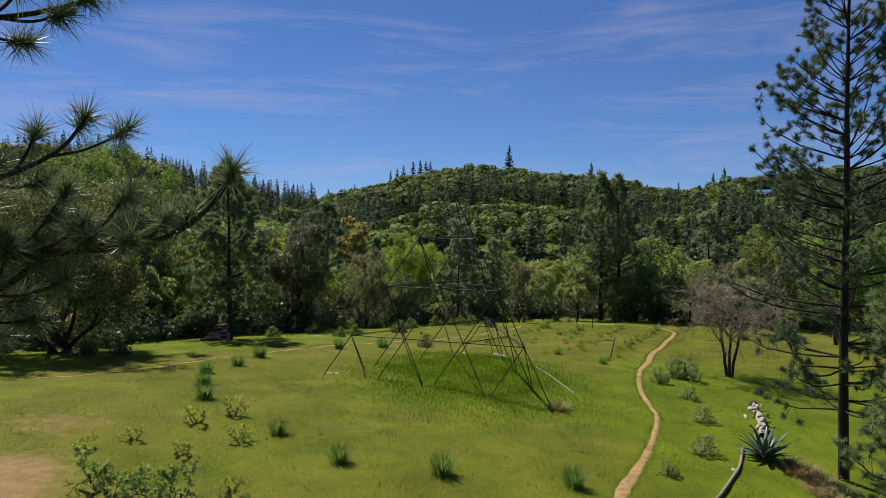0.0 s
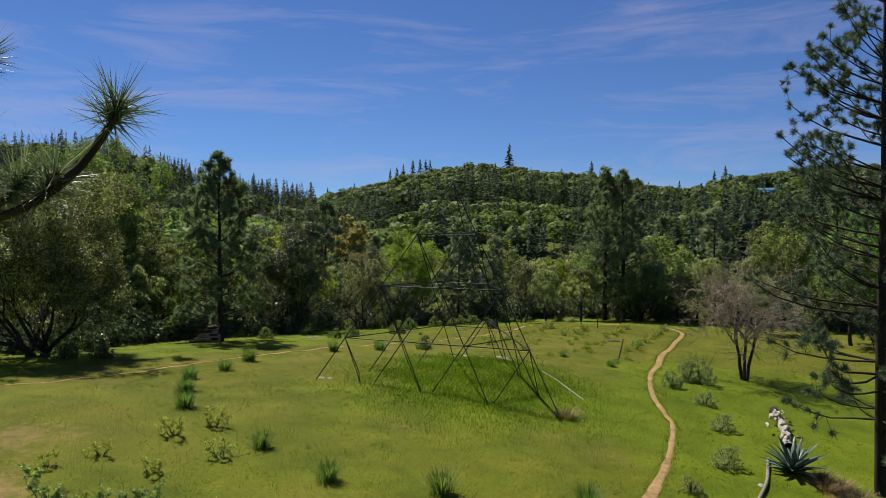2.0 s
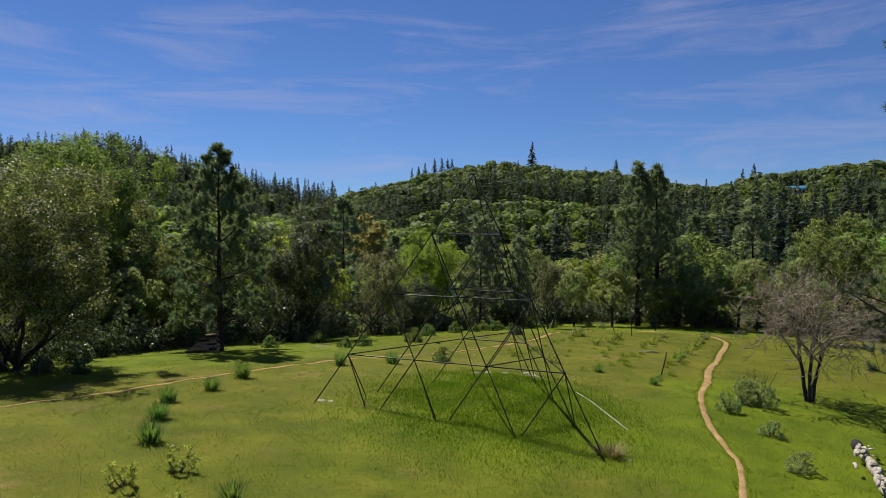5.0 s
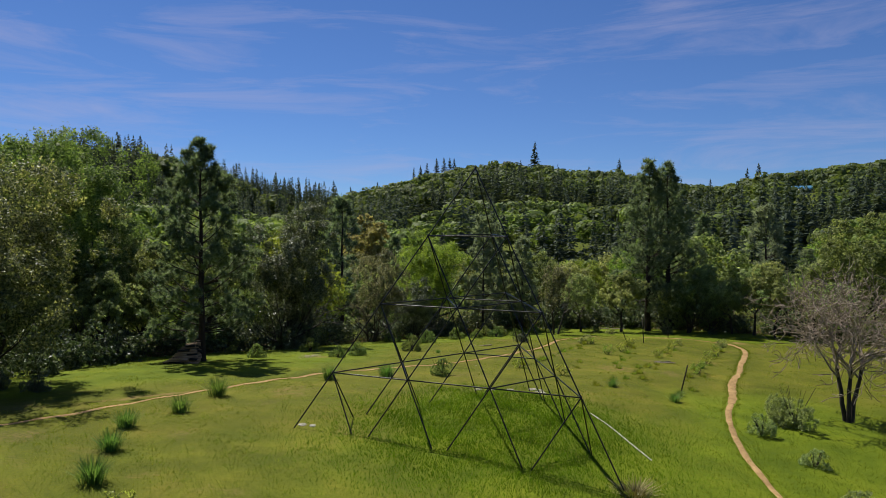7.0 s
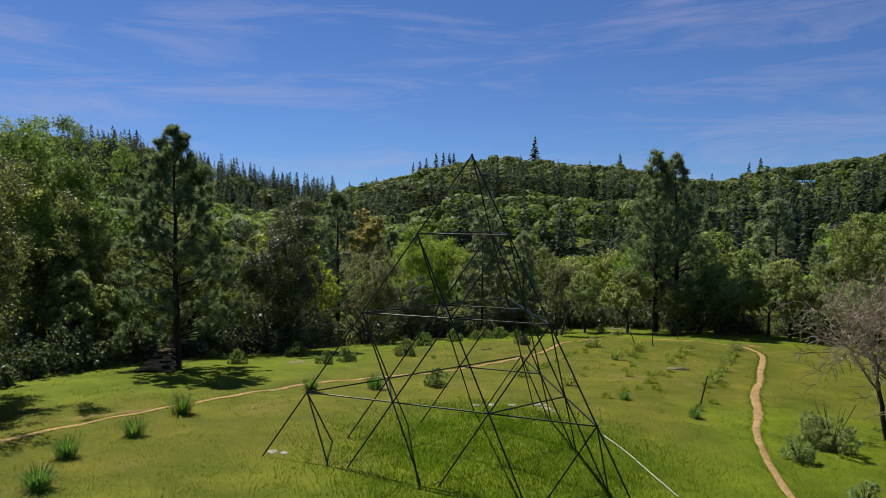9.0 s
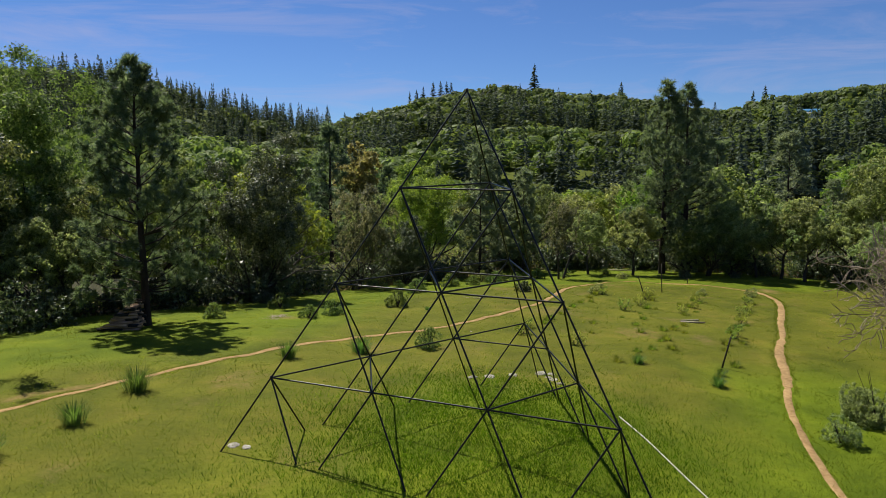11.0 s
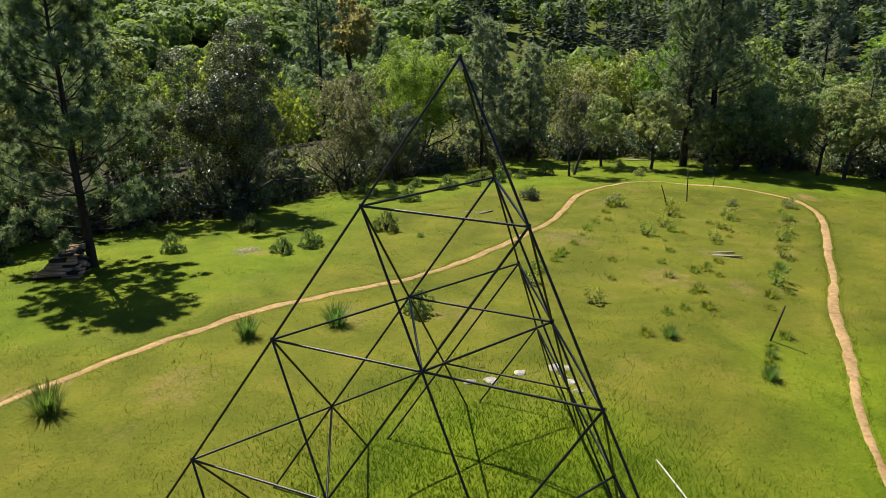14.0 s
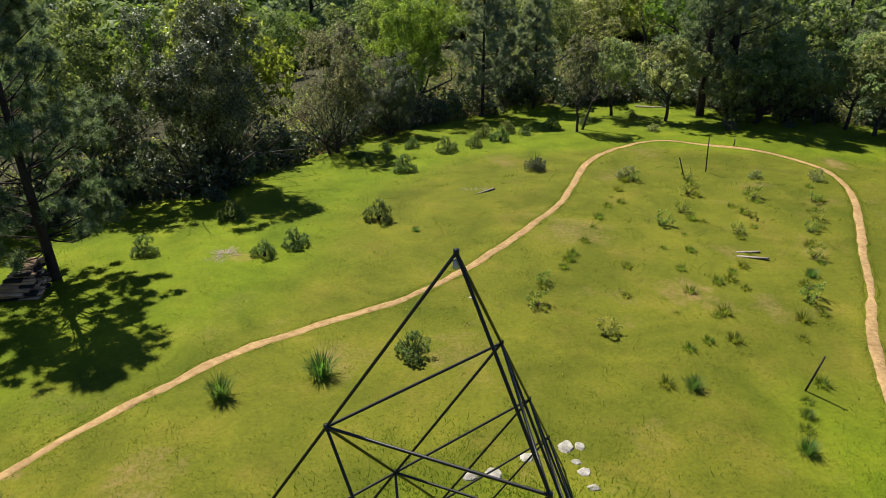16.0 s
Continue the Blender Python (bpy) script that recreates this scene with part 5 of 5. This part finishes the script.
# ---------- woodland floor ----------
def brushwood(name, n, lo, hi, leaf, tall, mat, label, seed):
    global rng
    rng = np.random.default_rng(seed)
    x = rng.uniform(-46, 48, n // 14)
    y = np.interp(x, EDGE_X, EDGE_Y) + lo + (hi - lo) * rng.uniform(size=len(x)) ** 1.5
    p = np.stack([x, y], -1)
    p = p[(x < 0) | (y > 56)]
    q = np.repeat(p, 14, 0) + rng.normal(size=(len(p) * 14, 2)) * 0.55
    z = land(q[:, 0], q[:, 1]) + 0.03 + tall * rng.uniform(size=len(q)) ** 1.6
    ob = new(name, mesh_of(name, [(*leaves(np.concatenate([q, z[:, None]], -1), leaf, leaf * 0.6), 0)], [mat]))
    return tagged(ob, label, "undergrowth", "", "stuff")


brushwood("green_undergrowth", 62000, 1.0, 34, 0.11, 1.1, M_BUSH, "leafy green undergrowth on the woodland floor", 111)
brushwood("dry_undergrowth", 26000, 0.5, 26, 0.10, 0.5, M_DRY, "dry brown undergrowth on the woodland floor", 112)


# ---------- grass ----------
def sow(name, n, x0, x1, y0, y1, h, w, mat, label, seed, keep=None, lean=0.6):
    global rng
    rng = np.random.default_rng(seed)
    x, y = rng.uniform(x0, x1, n), rng.uniform(y0, y1, n)
    dmin = np.full(n, 9.0)
    for p in TRAIL_LINE[::2]:
        dmin = np.minimum(dmin, (x - p[0]) ** 2 + (y - p[1]) ** 2)
    ok = (dmin > 0.30 ** 2) & (y < np.interp(x, EDGE_X, EDGE_Y) + 4) & (soil(x, y) < 0.5)
    if keep is not None:
        ok &= keep(x, y)
    x, y = x[ok], y[ok]
    ob = new(name, mesh_of(name, [(*blades(x, y, land(x, y) - 0.01, h, w, lean), 0)], [mat]))
    return tagged(ob, label, "grass", "", "stuff")


sow("meadow_grass", 170000, -26, 30, 15, 92, 0.05, 0.012, M_GRASS, "short yellow-green spring grass covering the meadow", 101)
sow("near_grass", 60000, -16, 17, 15, 40, 0.05, 0.009, M_GRASS, "fine short grass on the nearer slope", 102)
def verge(n, seed):
    """Grass leaning in over both edges of the trail."""
    global rng
    rng = np.random.default_rng(seed)
    k = rng.integers(1, len(TRAIL_LINE) - 1, n)
    p = TRAIL_LINE[k] + (TRAIL_LINE[k + 1] - TRAIL_LINE[k]) * rng.uniform(size=(n, 1))
    d = unit(TRAIL_LINE[k + 1] - TRAIL_LINE[k - 1])
    wide = 0.22 * (0.62 + 0.38 * np.maximum(sstep(40, 47, p[:, 1]), 1 - sstep(22, 28, p[:, 1])))
    off = rng.choice([-1, 1], n) * (wide * 0.95 + np.abs(rng.normal(size=n)) * 0.10 + 0.05 * np.sin(k * 1.3))
    x, y = p[:, 0] - d[:, 1] * off, p[:, 1] + d[:, 0] * off
    ob = new("trailside_grass", mesh_of("trailside_grass", [(*blades(x, y, land(x, y) - 0.01, 0.042, 0.014, 0.8), 0)], [M_GRASS]))
    return tagged(ob, "short grass leaning over the edges of the trail", "grass", "", "stuff")


verge(26000, 120)
sow("lush_grass", 260000, -8, 10, 27, 48, 0.105, 0.013, M_LUSH, "taller dark green grass on the mound under the pipe frame", 103,
    lambda x, y: rng.uniform(size=len(x)) < np.exp(-(((x - 1.4) / 5.2) ** 2 + ((y - 36.8) / 6.2) ** 2) ** 1.6) * (0.75 + 0.25 * np.sin(x * 2.1) * np.sin(y * 1.7)))


def tussocks(name, n, x0, x1, y0, y1, h, w, per, spread, mat, label, seed):
    """Uneven taller tufts standing in the short turf, thicker in drifts."""
    global rng
    rng = np.random.default_rng(seed)
    x, y = rng.uniform(x0, x1, n), rng.uniform(y0, y1, n)
    dmin = np.full(n, 9.0)
    for p in TRAIL_LINE[::2]:
        dmin = np.minimum(dmin, (x - p[0]) ** 2 + (y - p[1]) ** 2)
    drift = 0.5 + 0.5 * np.sin(x * 0.55 + 1.7 * np.sin(y * 0.31)) * np.sin(y * 0.47 + 1.3 * np.sin(x * 0.23))
    ok = (dmin > 0.5 ** 2) & (y < np.interp(x, EDGE_X, EDGE_Y) + 2) & (soil(x, y) < 0.4) & (rng.uniform(size=n) < 0.15 + 0.85 * drift)
    size = np.repeat(rng.uniform(0.4, 1.25, ok.sum()), per)
    x = np.repeat(x[ok], per) + rng.normal(size=ok.sum() * per) * spread * size
    y = np.repeat(y[ok], per) + rng.normal(size=ok.sum() * per) * spread * size
    ob = new(name, mesh_of(name, [(*blades(x, y, land(x, y) - 0.01, h * size, w, 0.75), 0)], [mat]))
    return tagged(ob, label, "grass", "", "stuff")


tussocks("near_tussocks", 5500, -17, 18, 15, 46, 0.115, 0.009, 12, 0.15, M_TUFT, "uneven tufts of taller grass on the nearer slope", 131)
tussocks("meadow_tussocks", 6500, -26, 32, 44, 90, 0.105, 0.014, 10, 0.17, M_TUFT, "uneven tufts of taller grass across the meadow", 132)
